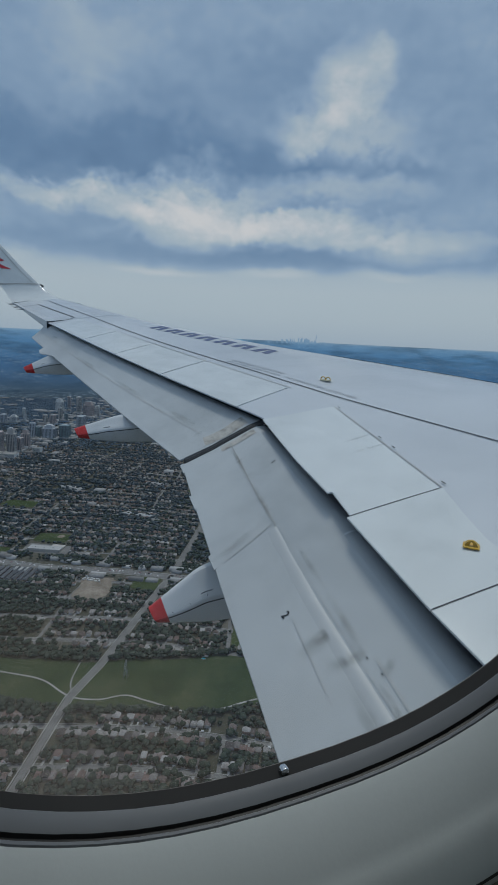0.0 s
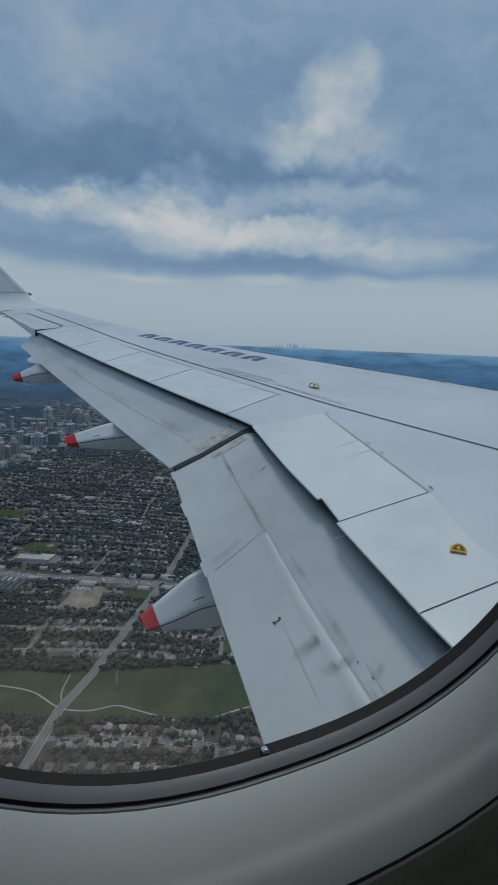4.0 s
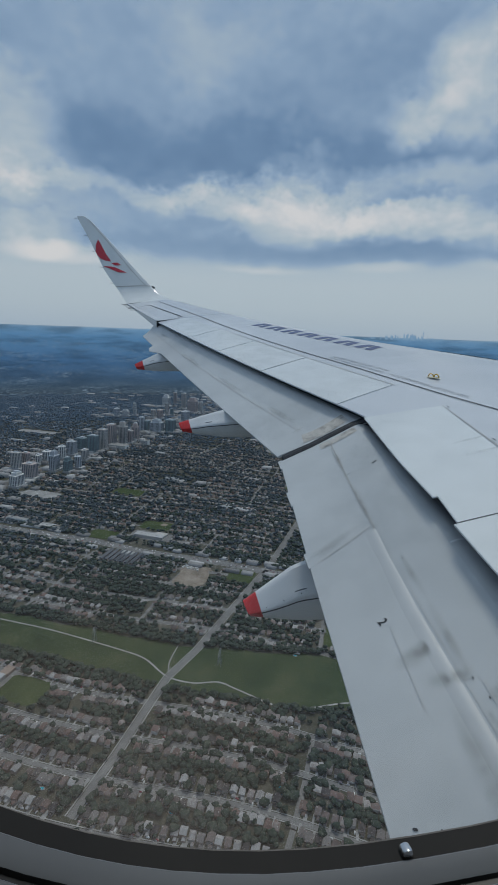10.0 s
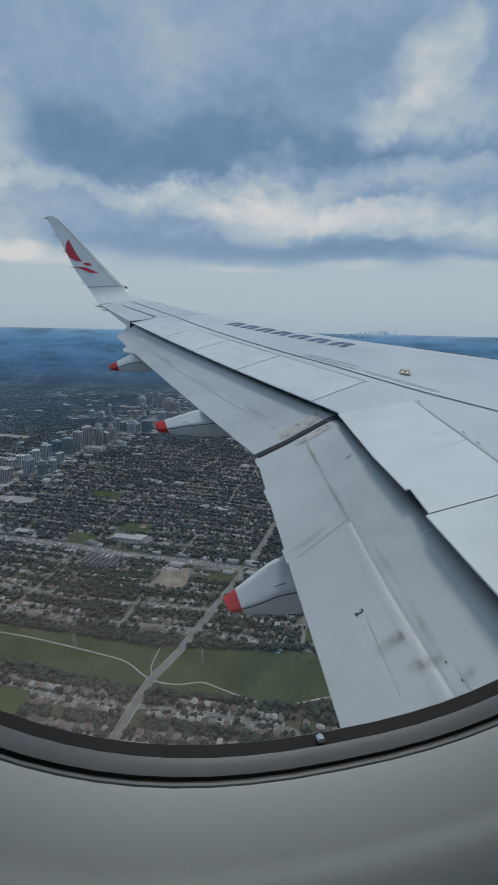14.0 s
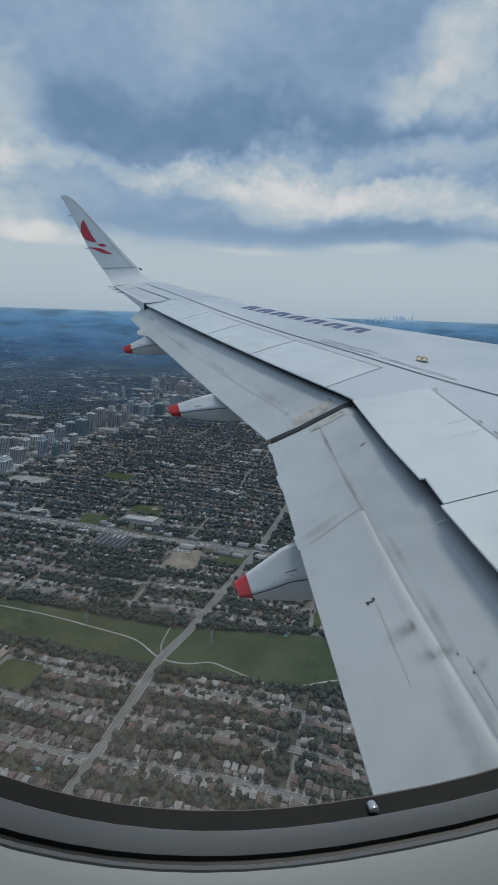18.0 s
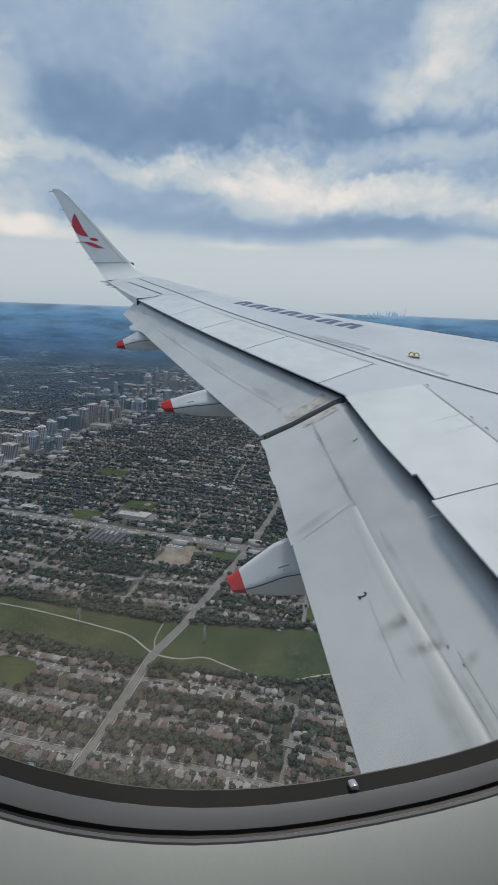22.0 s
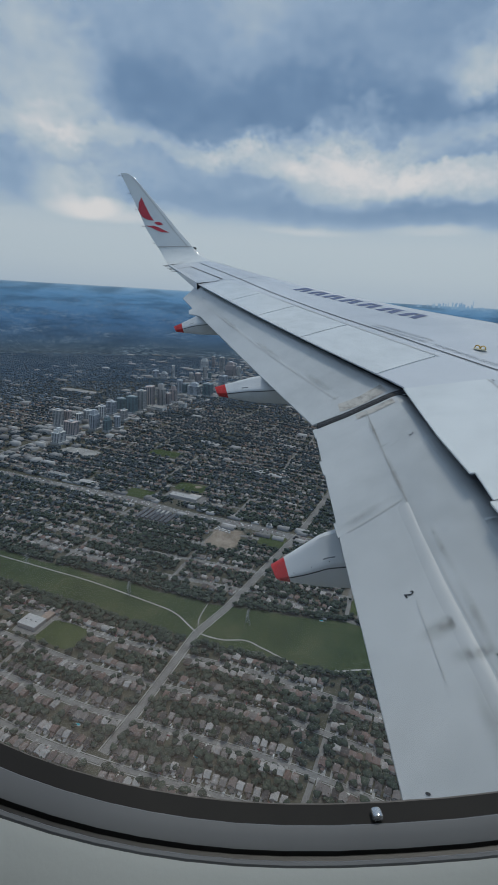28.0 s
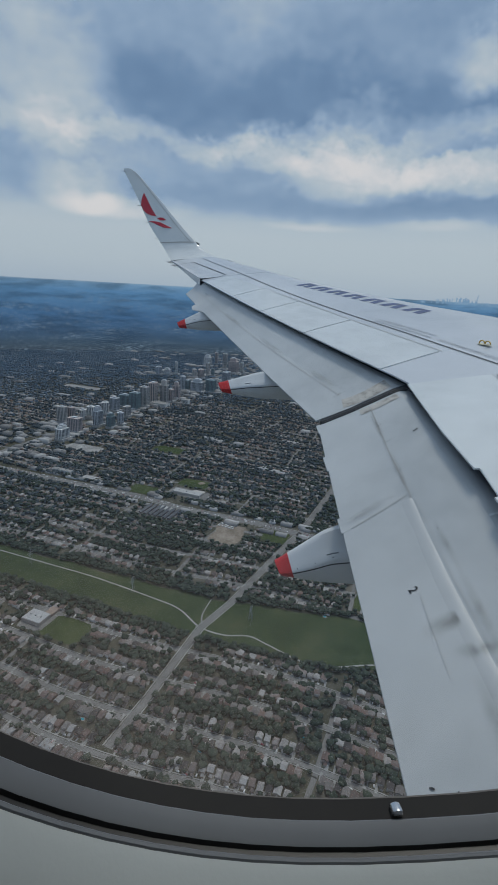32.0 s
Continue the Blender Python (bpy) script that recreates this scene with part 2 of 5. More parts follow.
lower_wall = material("lower_wall", [(0.16, 0.15, 0.12), (0.22, 0.21, 0.17)], 0.8, 0, 60, 6, 0.2, 300)
slat_metal = material("slat_metal", [(0.62, 0.63, 0.65), (0.72, 0.73, 0.75)], 0.32, 0.6, 6, 1)
# near-black colour standing in for the shade inside the flap cove
cove_shade = material("cove_shade", [(0.035, 0.04, 0.05), (0.055, 0.06, 0.075)], 0.8, 0, 6, 1)
pin_steel = material("pin_steel", [(0.55, 0.55, 0.56), (0.7, 0.7, 0.71)], 0.25, 0.9, 30, 6)


def glass_material():
    m = bpy.data.materials.new("window_glass")
    m.use_nodes = True
    nt = m.node_tree
    nt.nodes.clear()
    out = nt.nodes.new("ShaderNodeOutputMaterial")
    clear, gloss, dust_veil = (nt.nodes.new(k) for k in ("ShaderNodeBsdfTransparent", "ShaderNodeBsdfGlossy", "ShaderNodeBsdfTranslucent"))
    gloss.inputs["Roughness"].default_value = 0.04
    a, b = nt.nodes.new("ShaderNodeMixShader"), nt.nodes.new("ShaderNodeMixShader")
    a.inputs[0].default_value = 0.02
    link(nt, clear.outputs[0], a.inputs[1]); link(nt, gloss.outputs[0], a.inputs[2])
    # dirt film painting in a brown reflection, thickest low down towards the tail
    co = nt.nodes.new("ShaderNodeTexCoord").outputs["Object"]
    sep = nt.nodes.new("ShaderNodeSeparateXYZ")
    link(nt, co, sep.inputs[0])
    aft = mathn(nt, "MULTIPLY", mathn(nt, "SUBTRACT", -7.49, sep.outputs[1]), 7.0, True)
    low = mathn(nt, "MULTIPLY", mathn(nt, "SUBTRACT", 1.262, sep.outputs[2]), 10.0, True)
    film = mathn(nt, "MULTIPLY", mathn(nt, "MULTIPLY", aft, low), noisen(nt, co, 26, 4, 0.6))
    film = mathn(nt, "MULTIPLY", film, 0.31)
    # veil tint: bluish stands in for haze outside, brown for the reflection
    link(nt, mixc(nt, mathn(nt, "MULTIPLY", film, 12.0, True), (0.42, 0.54, 0.74, 1), (0.66, 0.53, 0.45, 1)), dust_veil.inputs["Color"])
    smear = mathn(nt, "ADD", mathn(nt, "MULTIPLY", noisen(nt, co, 14, 4, 0.6), 0.048), film)
    link(nt, smear, b.inputs[0])
    link(nt, a.outputs[0], b.inputs[1]); link(nt, dust_veil.outputs[0], b.inputs[2])
    link(nt, b.outputs[0], out.inputs[0])
    return m


window_glass = glass_material()


# ---- mesh helpers ----
def mesh_from(name, verts, faces, mat, smooth=False):
    me = bpy.data.meshes.new(name)
    me.from_pydata([tuple(v) for v in verts], [], faces)
    me.materials.append(mat)
    me.update()
    if smooth:
        me.shade_smooth()
    return me


def part(name, bm, material, parent, label=""):
    """Link a bmesh, or a mesh, as one mesh object under a thing or a part."""
    if isinstance(bm, bmesh.types.BMesh):
        me = bpy.data.meshes.new(name)
        bmesh.ops.recalc_face_normals(bm, faces=bm.faces)
        for e in bm.edges:
            if len(e.link_faces) == 2 and e.calc_face_angle() > 0.55:
                e.smooth = False
        bm.to_mesh(me)
        bm.free()
        me.materials.append(material)
    else:
        me = bm
    ob = new(name, me)
    ob.parent = parent
    if label:
        tagged(ob, label)
    return ob


def thing(name, label, category, m=None, group="", kind=""):
    ob = new(name)
    ob.empty_display_size = 0.3
    ob.matrix_world = m if m is not None else Matrix()
    return tagged(ob, label, category, group, kind)


def sheet(rows, closed=False, smooth=True):
    """A bmesh skin over rows of points of equal length."""
    bm = bmesh.new()
    vs = [[bm.verts.new(p) for p in row] for row in rows]
    n = len(rows[0])
    for a, b in zip(vs, vs[1:]):
        for j in range(n if closed else n - 1):
            k = (j + 1) % n
            f = bm.faces.new((a[j], a[k], b[k], b[j]))
            f.smooth = smooth
    return bm, vs


def solid(rows, smooth=True):
    """A closed tube through rows of closed loops, capped at both ends."""
    bm, vs = sheet(rows, True, smooth)
    for loop in (vs[0], vs[-1]):
        bm.faces.new(loop)
    return bm


def slab(rows, depth):
    """A panel: a top skin over rows of points, turned down by depth at its rim."""
    top = [list(r) for r in rows]
    bm, vs = sheet(top, False, True)
    low = [[bm.verts.new(Vector(p) - Vector((0, 0, depth))) for p in row] for row in top]
    n, k = len(top[0]), len(top)
    rim = [(0, j) for j in range(n)] + [(i, n - 1) for i in range(1, k)] + [(k - 1, j) for j in range(n - 2, -1, -1)] + [(i, 0) for i in range(k - 2, 0, -1)]
    for (a, b), (c, d) in zip(rim, rim[1:] + rim[:1]):
        bm.faces.new((vs[a][b], vs[c][d], low[c][d], low[a][b]))
    return bm


def box_bm(size, at=(0, 0, 0), bevel=0.0):
    bm = bmesh.new()
    bmesh.ops.create_cube(bm, size=1.0, matrix=Matrix.Translation(at) @ Matrix.Diagonal((*size, 1)))
    if bevel:
        bmesh.ops.bevel(bm, geom=bm.edges[:], offset=bevel, segments=2, affect="EDGES")
    return bm


# ---- the wing ----
def rise(o):
    return (o - 1.975) * 0.08925 + 0.5 * ((o - 2) / 15) ** 2


def lead(o):
    return -0.521 * (o - 1.975)


def trail(o):
    return -6.07 - 0.0114 * (o - 1.975) if o < 6.4 else -6.12 - 0.303 * (o - 6.4)


def profile(c):
    c = min(max(c, 0.0), 1.3)
    return 0.5775 * (0.2969 * math.sqrt(c) - 0.126 * c - 0.3516 * c * c + 0.2843 * c ** 3 - 0.1015 * c ** 4) - 0.02 * c


def droop(o, c):
    """Slat droop of the wing's nose, its depth fitted to the outline in the camera's view."""
    return float(np.interp(o, [4, 7, 8.5, 10, 12, 14, 16], [0, 0.02, 0.05, 0.11, 0.155, 0.13, 0.11])) * min(1.0, max(0.0, (0.40 - c) / 0.30)) ** 1.2


def top(o, y, dz=0.0):
    """A point on the upper side of the wing, or dz over it."""
    chord = lead(o) - trail(o)
    c = (lead(o) - y) / chord
    return Vector((-o, y, rise(o) - 0.1 + profile(c) * chord - droop(o, c) + dz))


def tip_top(o, y, dz=0.0):
    """The outer wing, whose aileron sags a little at its inboard end."""
    c = (lead(o) - y) / (lead(o) - trail(o))
    return top(o, y, dz - float(np.interp(o, [13.05, 15.2], [0.11, 0.0])) * max(0.0, (c - 0.74) / 0.26))


def along(o, c):
    return lead(o) - c * (lead(o) - trail(o))


def lip(o):
    """Chord fraction at which the fixed upper skin ends over the flaps."""
    return float(np.interp(o, [1.9, 4.4, 6.3, 8.4, 12.5, 13.1], [1.0, 0.972, 0.935, 0.95, 0.975, 0.985]))


def skin_section(o):
    """From under the rear spar round the nose to the upper lip."""
    chord = lead(o) - trail(o)
    flapped = o < 13.05
    end = lip(o) if flapped else 0.995
    pts = [Vector((-o, along(o, c), rise(o) - 0.1 - droop(o, c) - chord * 0.085 * math.sqrt(c) * (1 - c) ** 0.6)) for c in ((0.72,) if flapped else (0.99, 0.85)) + (0.6, 0.4, 0.2, 0.08, 0.02)]
    skin = top if flapped else tip_top
    pts += [skin(o, along(o, end * (i / 40) ** 1.7)) for i in range(41)]
    return pts + [skin(o, along(o, end), -0.014)]


def cove_section(o):
    chord = lead(o) - trail(o)
    end = lip(o)
    pts = [top(o, along(o, end), -0.014)]
    pts += [top(o, along(o, c), -d * chord / 3.5) for c, d in ((end * 0.92, 0.04), (0.80, 0.08), (0.75, 0.13), (0.72, 0.26))]
    return pts + [Vector((-o, along(o, 0.72), rise(o) - 0.1 - chord * 0.085 * math.sqrt(0.72) * 0.28 ** 0.6))]


wing = thing("airliner_wing", "white airliner wing with flaps partly extended in flight", "wing", AIR)
inner = [1.2, 1.975, 2.6, 3.2, 3.8, 4.4, 5.0, 5.6, 6.1, 6.35, 6.6, 7.2, 8, 8.8, 9.6, 10.4, 11.2, 12, 12.6, 13.04]
part("wing_skin", sheet([skin_section(o) for o in inner])[0], wing_paint, wing)
# cove surface, its shade put into the colour
part("flap_cove", sheet([cove_section(o) for o in inner])[0], cove_shade, wing, "flap cove with shade painted dark")
outer = [13.06, 13.6, 14.2, 14.8, 15.4, 15.7, 15.95]
part("outer_wing_skin", solid([skin_section(o) for o in outer]), wing_paint, wing)


def patch(edge_front, edge_rear, dz, n=10, k=6, depth=0.012):
    """A raised panel between two lines of (o, y), each given at its ends or through several points."""
    def at(line, s):
        t = np.linspace(0, 1, len(line))
        return float(np.interp(s, t, [p[0] for p in line])), float(np.interp(s, t, [p[1] for p in line]))
    rows = []
    for i in range(n + 1):
        a, b = at(edge_front, i / n), at(edge_rear, i / n)
        rows.append([top(a[0] + (b[0] - a[0]) * j / k, a[1] + (b[1] - a[1]) * j / k, dz) for j in range(k + 1)])
    return slab(rows, depth)


def line_on(points, width, dz, n=24, surface=top):
    """A thin strip along points of (o, y) on a surface."""
    t = np.linspace(0, 1, len(points))
    s = np.linspace(0, 1, n)
    oo, yy = np.interp(s, t, [p[0] for p in points]), np.interp(s, t, [p[1] for p in points])
    rows = []
    for i in range(n):
        a, b = max(i - 1, 0), min(i + 1, n - 1)
        d = Vector((oo[b] - oo[a], yy[b] - yy[a])).normalized() * width / 2
        rows.append([surface(oo[i] - d.y, yy[i] + d.x, dz), surface(oo[i] + d.y, yy[i] - d.x, dz)])
    return sheet(rows)[0]


# slats: a bright metal nose and the gap behind it
def nose_strip(c0, c1, dz, a, b, n=24, k=4):
    return sheet([[top(o, along(o, c0 + (c1 - c0) * j / k), dz) for j in range(k + 1)] for o in np.linspace(a, b, n)])[0]


for a, b in ((4.2, 7.0), (7.03, 9.9), (9.93, 12.8), (12.83, 15.6)):
    part("slat", nose_strip(0.004, 0.085, 0.006, a, b), slat_metal, wing, "bright bare metal leading edge slat")
part("slat_gap", nose_strip(0.160, 0.166, 0.004, 4.2, 15.7), grime, wing, "thin dark gap behind the slats")


# spoilers, outboard then inboard
fronts = [7.04, 8.66, 10.08, 11.37, 13.0]
for a, b in zip(fronts, fronts[1:]):
    g = 0.012
    part("spoiler", patch([(o, along(o, 0.725)) for o in (a + g, (a + b) / 2, b - g)],
                          [(o, along(o, lip(o) + 0.004)) for o in (a - 0.27 + g, (a + b) / 2 - 0.27, b - 0.27 - g)], 0.010), panel_paint, wing)
steps = np.r_[np.linspace(0, 0.828, 12), 0.832, np.linspace(0.88, 1, 4)]
part("spoiler", patch([(6.25 - 1.85 * t, float(np.interp(t, [0, 0.46, 1], [-5.14, -5.22, -5.31]))) for t in steps],
                      [(6.30 - 1.92 * t, float(np.interp(t, [0, 0.52, 0.828, 0.832, 1], [-5.90, -5.985, -6.008, -5.975, -6.018]))) for t in steps], 0.010, len(steps) - 1), panel_paint, wing, "large white inboard spoiler panel")
part("spoiler", patch([(4.393, -5.295), (4.05, -5.405), (3.80, -5.472), (3.484, -5.485)], [(4.372, -6.045), (4.0, -6.068), (3.75, -6.083), (3.484, -6.10)], 0.010, 12), panel_paint, wing)
part("spoiler", patch([(3.475, -5.487), (2.9, -5.53), (2.1, -5.58)], [(3.475, -6.10), (2.9, -6.11), (2.1, -6.125)], 0.010, 10), panel_paint, wing)
part("wing_root_panel", patch([(3.44, -5.2), (2.1, -5.2)], [(3.44, -5.475), (2.1, -5.565)], 0.012, 8), wing_paint, wing)

# panel joints
def seam(points, width=0.02, mat=seal_dark, dz=0.006, name="seam", surface=top):
    return part(name, line_on(points, width, dz, 24, surface), mat, wing)


seam([(15.7, along(15.7, 0.56)), (13.3, along(13.3, 0.6)), (11.54, -6.735), (10.10, -6.25), (8.87, -5.80), (7.88, -5.42), (7.215, -5.195), (6.18, -4.835), (4.2, -4.18), (2.4, -3.6)], 0.018)
seam([(13.05, along(13.05, 0.735)), (10.1, -6.375), (8.66, -5.865), (7.04, -5.275)], 0.014, grime)
seam([(6.26, -5.125), (5.3, -5.205), (4.40, -5.29)], 0.012, grime)
for a, b in zip(fronts[1:], fronts[1:]):
    seam([(a, along(a, 0.722)), (a - 0.27, along(a - 0.27, lip(a - 0.27)))], 0.014)
seam([(4.396, -5.31), (4.376, -6.03)], 0.008, seal_dark, 0.012)
seam([(3.4795, -5.49), (3.4795, -6.09)], 0.008, seal_dark, 0.012)
seam([(15.9, along(15.9, 0.14)), (12, along(12, 0.13)), (8, along(8, 0.12)), (4, along(4, 0.10))], 0.012, grime)
seam([(13.25, along(13.25, 0.735)), (15.3, along(15.3, 0.76))], 0.024, surface=tip_top)
seam([(13.2, along(13.2, 0.73)), (13.15, along(13.15, 0.985))], 0.02, surface=tip_top)
seam([(15.3, along(15.3, 0.76)), (15.25, along(15.25, 0.99))], 0.016, surface=tip_top)
for o, y in ((6.2, -5.125), (5.35, -5.195), (5.12, -5.215), (4.45, -5.265)):
    part("hinge_slot", line_on([(o + 0.02, y + 0.02), (o - 0.03, y + 0.017)], 0.012, 0.013, 3), seal_dark, wing, "small dark hinge slot")


# ---- flaps ----
def flap_in(o, y, dz=0.0):
    """The upper side of the inboard flap: tucked under the spoilers in front, drooping behind."""
    rear = float(np.interp(o, [2.0, 4.6, 6.6], [-0.45, -0.44, -0.32]))
    t = (-5.95 - y) / 0.85
    t = 1.14 * t if t < 0.5 else 0.57 + 0.86 * (t - 0.5)          # it bends upwards along its ridge
    drop = -0.10 + (rear + 0.10) * t if y <= -5.95 else -0.10 + 0.15 * (y + 5.95)
    return top(o, y, drop + dz)


def flap_in_end(o):
    return float(np.interp(o, [2.0, 3.0, 4.0, 5.0, 5.86, 6.36, 6.6], [-6.972, -6.906, -6.84, -6.78, -6.732, -6.702, -6.69]))


def flap_out(o, y, dz=0.0):
    a, b = flap_out_edge(o), flap_out_end(o)
    t = (a - y) / (a - b)
    drop = -0.095 - 0.205 * (1.22 * t if t < 0.46 else 0.5612 + 0.8126 * (t - 0.46)) if t > 0 else -0.095
    return top(o, y, drop + dz)


def flap_out_edge(o):
    """Where the painted top of the outboard flap begins, just under the lip."""
    return along(o, lip(o)) + 0.02


def flap_in_edge(o):
    return float(np.interp(o, [2.0, 3.74, 4.42, 4.71, 6.30, 6.42], [-6.20, -6.085, -6.035, -6.022, -5.94, -5.935]))


def flap_out_end(o):
    tab = float(np.interp(o, [11.58, 11.92, 12.2, 12.3], [0.0, 0.15, 0.10, 0.0]))
    return -6.70 - 0.2565 * (o - 6.5) - tab


def flap(name, surface, stations, front, rear, thick, label):
    rows = []
    for o in stations:
        f, r = front(o), rear(o)
        loop = []
        for i in range(25):
            s = i / 24
            loop.append(surface(o, f + (r - f) * s))
        for i in range(12):
            s = 1 - i / 12
            loop.append(surface(o, f + (r - f) * s, -0.012 - thick * (1 - s) ** 0.5 * (0.25 + 0.75 * min(1, (1 - s) * 3))))
        rows.append(loop)
    return part(name, solid(rows), flap_paint, wing, label)


flap("inboard_flap", flap_in, [2.0, 2.2, 2.5, 2.8, 3.1, 3.4, 3.74, 4.0, 4.2, 4.42, 4.71, 4.9, 5.2, 5.5, 5.8, 6.1, 6.3, 6.42], flap_in_edge, flap_in_end, 0.14, "extended inboard flap with grey stains")
flap("outboard_flap", flap_out, np.r_[np.linspace(6.52, 11.55, 16), 11.6, 11.93, 12.18, 12.30, 12.7, 13.0, 13.2, 13.34], flap_out_edge, flap_out_end, 0.11, "extended outboard flap in pale grey paint")



def flap_nose(surface, edge, stations, label):
    """The curved front of a flap in its own paint, sinking under the spoilers."""
    rows, floor_rows = [], []
    for o in stations:
        e = edge(o)
        row = []
        for d in (0.0, 0.02, 0.04, 0.06, 0.08, 0.10, 0.12, 0.14, 0.17, 0.20, 0.24, 0.28):
            row.append(surface(o, e, 0.0) + Vector((0, d, (surface(o, e - 0.02).z - surface(o, e - 0.07).z) * 20 * d - 0.15 * d - 3.2 * d * d)))
        rows.append(row)
        deep = 0.42 * (lead(o) - trail(o)) / 5
        floor_rows.append([row[-1], top(o, along(o, 0.72), -deep), top(o, along(o, 0.715), -0.1 * deep)])
    # added floor closes the view under the spoilers, shade in its colour
    part("cove_floor", sheet(floor_rows, False, False)[0], cove_shade, wing, "added floor of the flap cove, shade painted dark")
    return part("flap_nose", sheet(rows)[0], flap_paint, wing, label)


flap_nose(flap_in, flap_in_edge, [2.0, 2.2, 2.5, 2.8, 3.1, 3.4, 3.74, 4.0, 4.2, 4.42, 4.71, 4.9, 5.2, 5.5, 5.8, 6.1, 6.3, 6.42], "curved nose of the inboard flap under the spoilers")
flap_nose(flap_out, flap_out_edge, np.linspace(6.40, 13.15, 22), "curved nose of the outboard flap under the spoilers")
part("nose_joint", sheet([[flap_in(o, flap_in_edge(o) + d, 0.008 - 0.15 * d - 3.2 * d * d) for d in np.linspace(0, 0.12, 6)] for o in (4.40, 4.416)])[0], panel_paint, wing, "thin white joint strip")
part("flap_gap_seal", solid([[flap_in(6.47, y, d) + Vector((w, 0, 0)) for w, d in ((0.06, -0.14), (0.052, -0.004), (0.03, 0.014), (0.004, 0.004), (-0.004, 0.004), (-0.03, 0.014), (-0.055, -0.004), (-0.06, -0.14))] for y in np.linspace(-5.75, -6.66, 14)]), rubber_black, wing, "black rubber seal between the flaps")
part("flap_end_plate", line_on([(6.66, -5.97), (6.62, -6.2), (6.64, -6.42)], 0.16, 0.004, 12, flap_out), bare_metal, wing, "worn bare metal flap end")
part("flap_end_plate", line_on([(6.34, -5.97), (6.33, -6.15), (6.34, -6.32)], 0.10, 0.004, 12, flap_in), bare_metal, wing, "worn bare metal flap end")


# lighter than the flap: a highlight painted along its ridge
ridge_highlight = material("ridge_highlight", [(0.50, 0.51, 0.515), (0.58, 0.59, 0.595)], 0.5, 0, 5, 0.9, spec=0.3)
faint_grime = material("faint_grime", [(0.47, 0.475, 0.47), (0.54, 0.545, 0.54)], 0.6, 0, 9, 2)


def mark(points, width, mat, surface, name="seam", label=""):
    return part(name, line_on(points, width, 0.004, 24, surface), mat, wing, label)


mark([(6.36, -6.222), (5.47, -6.290), (4.92, -6.316), (4.90, -6.326)], 0.011, grime, flap_in)
mark([(4.96, -6.336), (4.915, -6.52), (4.88, -6.73)], 0.014, faint_grime, flap_in)
crest = []
for o in np.linspace(4.90, 2.1, 30):
    y = float(np.interp(o, [2.1, 2.98, 4.15, 4.90], [-6.446, -6.426, -6.378, -6.326]))
    crest.append([flap_in(o, y + d, h) for d, h in ((0.016, -0.002), (0.008, 0.003), (0.0, 0.0062), (-0.010, 0.0085), (-0.024, 0.0085), (-0.044, 0.004), (-0.066, -0.002))])
part("flap_ridge", sheet(crest)[0], ridge_highlight, wing, "raised ridge with a highlight painted in")
# thin line painting in the shade in front of the ridge
mark([(4.90, -6.300), (4.15, -6.352), (2.98, -6.400), (2.1, -6.42)], 0.004, faint_grime, flap_in)
mark([(4.12, -6.531), (3.97, -6.545), (3.60, -6.576)], 0.004, faint_grime, flap_in)
mark([(3.58, -6.312), (3.17, -6.339), (2.58, -6.367)], 0.010, faint_grime, flap_in)
mark([(13.1, along(13.1, 1.03)), (10.71, -7.56), (8.5, -6.93), (6.85, -6.42)], 0.012, faint_grime, flap_out)


layers = itertools.count()


def smear(o, y, length, width, turn, surface, name="stain"):
    a = radians(turn)
    pts = [(o + math.cos(a) * length * s, y + math.sin(a) * length * s) for s in (-0.5, 0, 0.5)]
    bm = line_on(pts, width, 0.005 + 0.0012 * next(layers), 8, surface)
    lay = bm.loops.layers.uv.new("patch")
    bm.verts.index_update()
    for f in bm.faces:
        for c in f.loops:
            c[lay].uv = (c.vert.index // 2 / 7, c.vert.index % 2)
    return part(name, bm, soot, wing, "grey streak of soot")


def soot_material():
    """Grey soot that thins out towards the edge of its patch."""
    m = material("soot", [(0.19, 0.18, 0.155), (0.29, 0.275, 0.245)], 0.7, 0, 16, 4)
    nt = m.node_tree
    bsdf = nt.nodes["Principled BSDF"]
    tc = nt.nodes.new("ShaderNodeTexCoord")
    mid = nt.nodes.new("ShaderNodeVectorMath")
    mid.operation = "DISTANCE"
    flat = mapped(nt, tc.outputs["UV"], (0, 0, 0), (1, 1, 0))
    link(nt, flat, mid.inputs[0])
    mid.inputs[1].default_value = (0.5, 0.5, 0)
    edge = ramp(nt, mid.outputs["Value"], [(0.0, (1, 1, 1, 1)), (0.48, (0, 0, 0, 1))])
    grain = ramp(nt, noisen(nt, tc.outputs["Object"], 9.0, 6, 0.62), [(0.30, (0.08, 0.08, 0.08, 1)), (0.72, (0.35, 0.35, 0.35, 1))])
    link(nt, mathn(nt, "MULTIPLY", edge, grain), bsdf.inputs["Alpha"])
    return m


soot = soot_material()
for o, y, l, w, a in ((3.875, -6.489, 0.34, 0.17, 85), (3.88, -6.46, 0.22, 0.12, 85), (3.674, -6.428, 0.27, 0.13, 105), (3.66, -6.40, 0.16, 0.09, 105), (3.50, -6.30, 0.14, 0.08, 70), (3.05, -6.31, 0.5, 0.10, 5), (5.95, -6.262, 0.75, 0.055, 3), (5.25, -6.30, 0.7, 0.06, 4),
                      (4.97, -6.60, 0.50, 0.10, 79), (3.2, -6.50, 0.9, 0.12, 4), (5.66, -6.27, 0.12, 0.03, 80), (5.95, -6.26, 0.10, 0.03, 80), (4.35, -6.30, 0.6, 0.05, 3), (3.85, -6.335, 0.7, 0.06, 4), (3.30, -6.38, 0.6, 0.05, 3)):
    smear(o, y, l, w, a, flap_in)
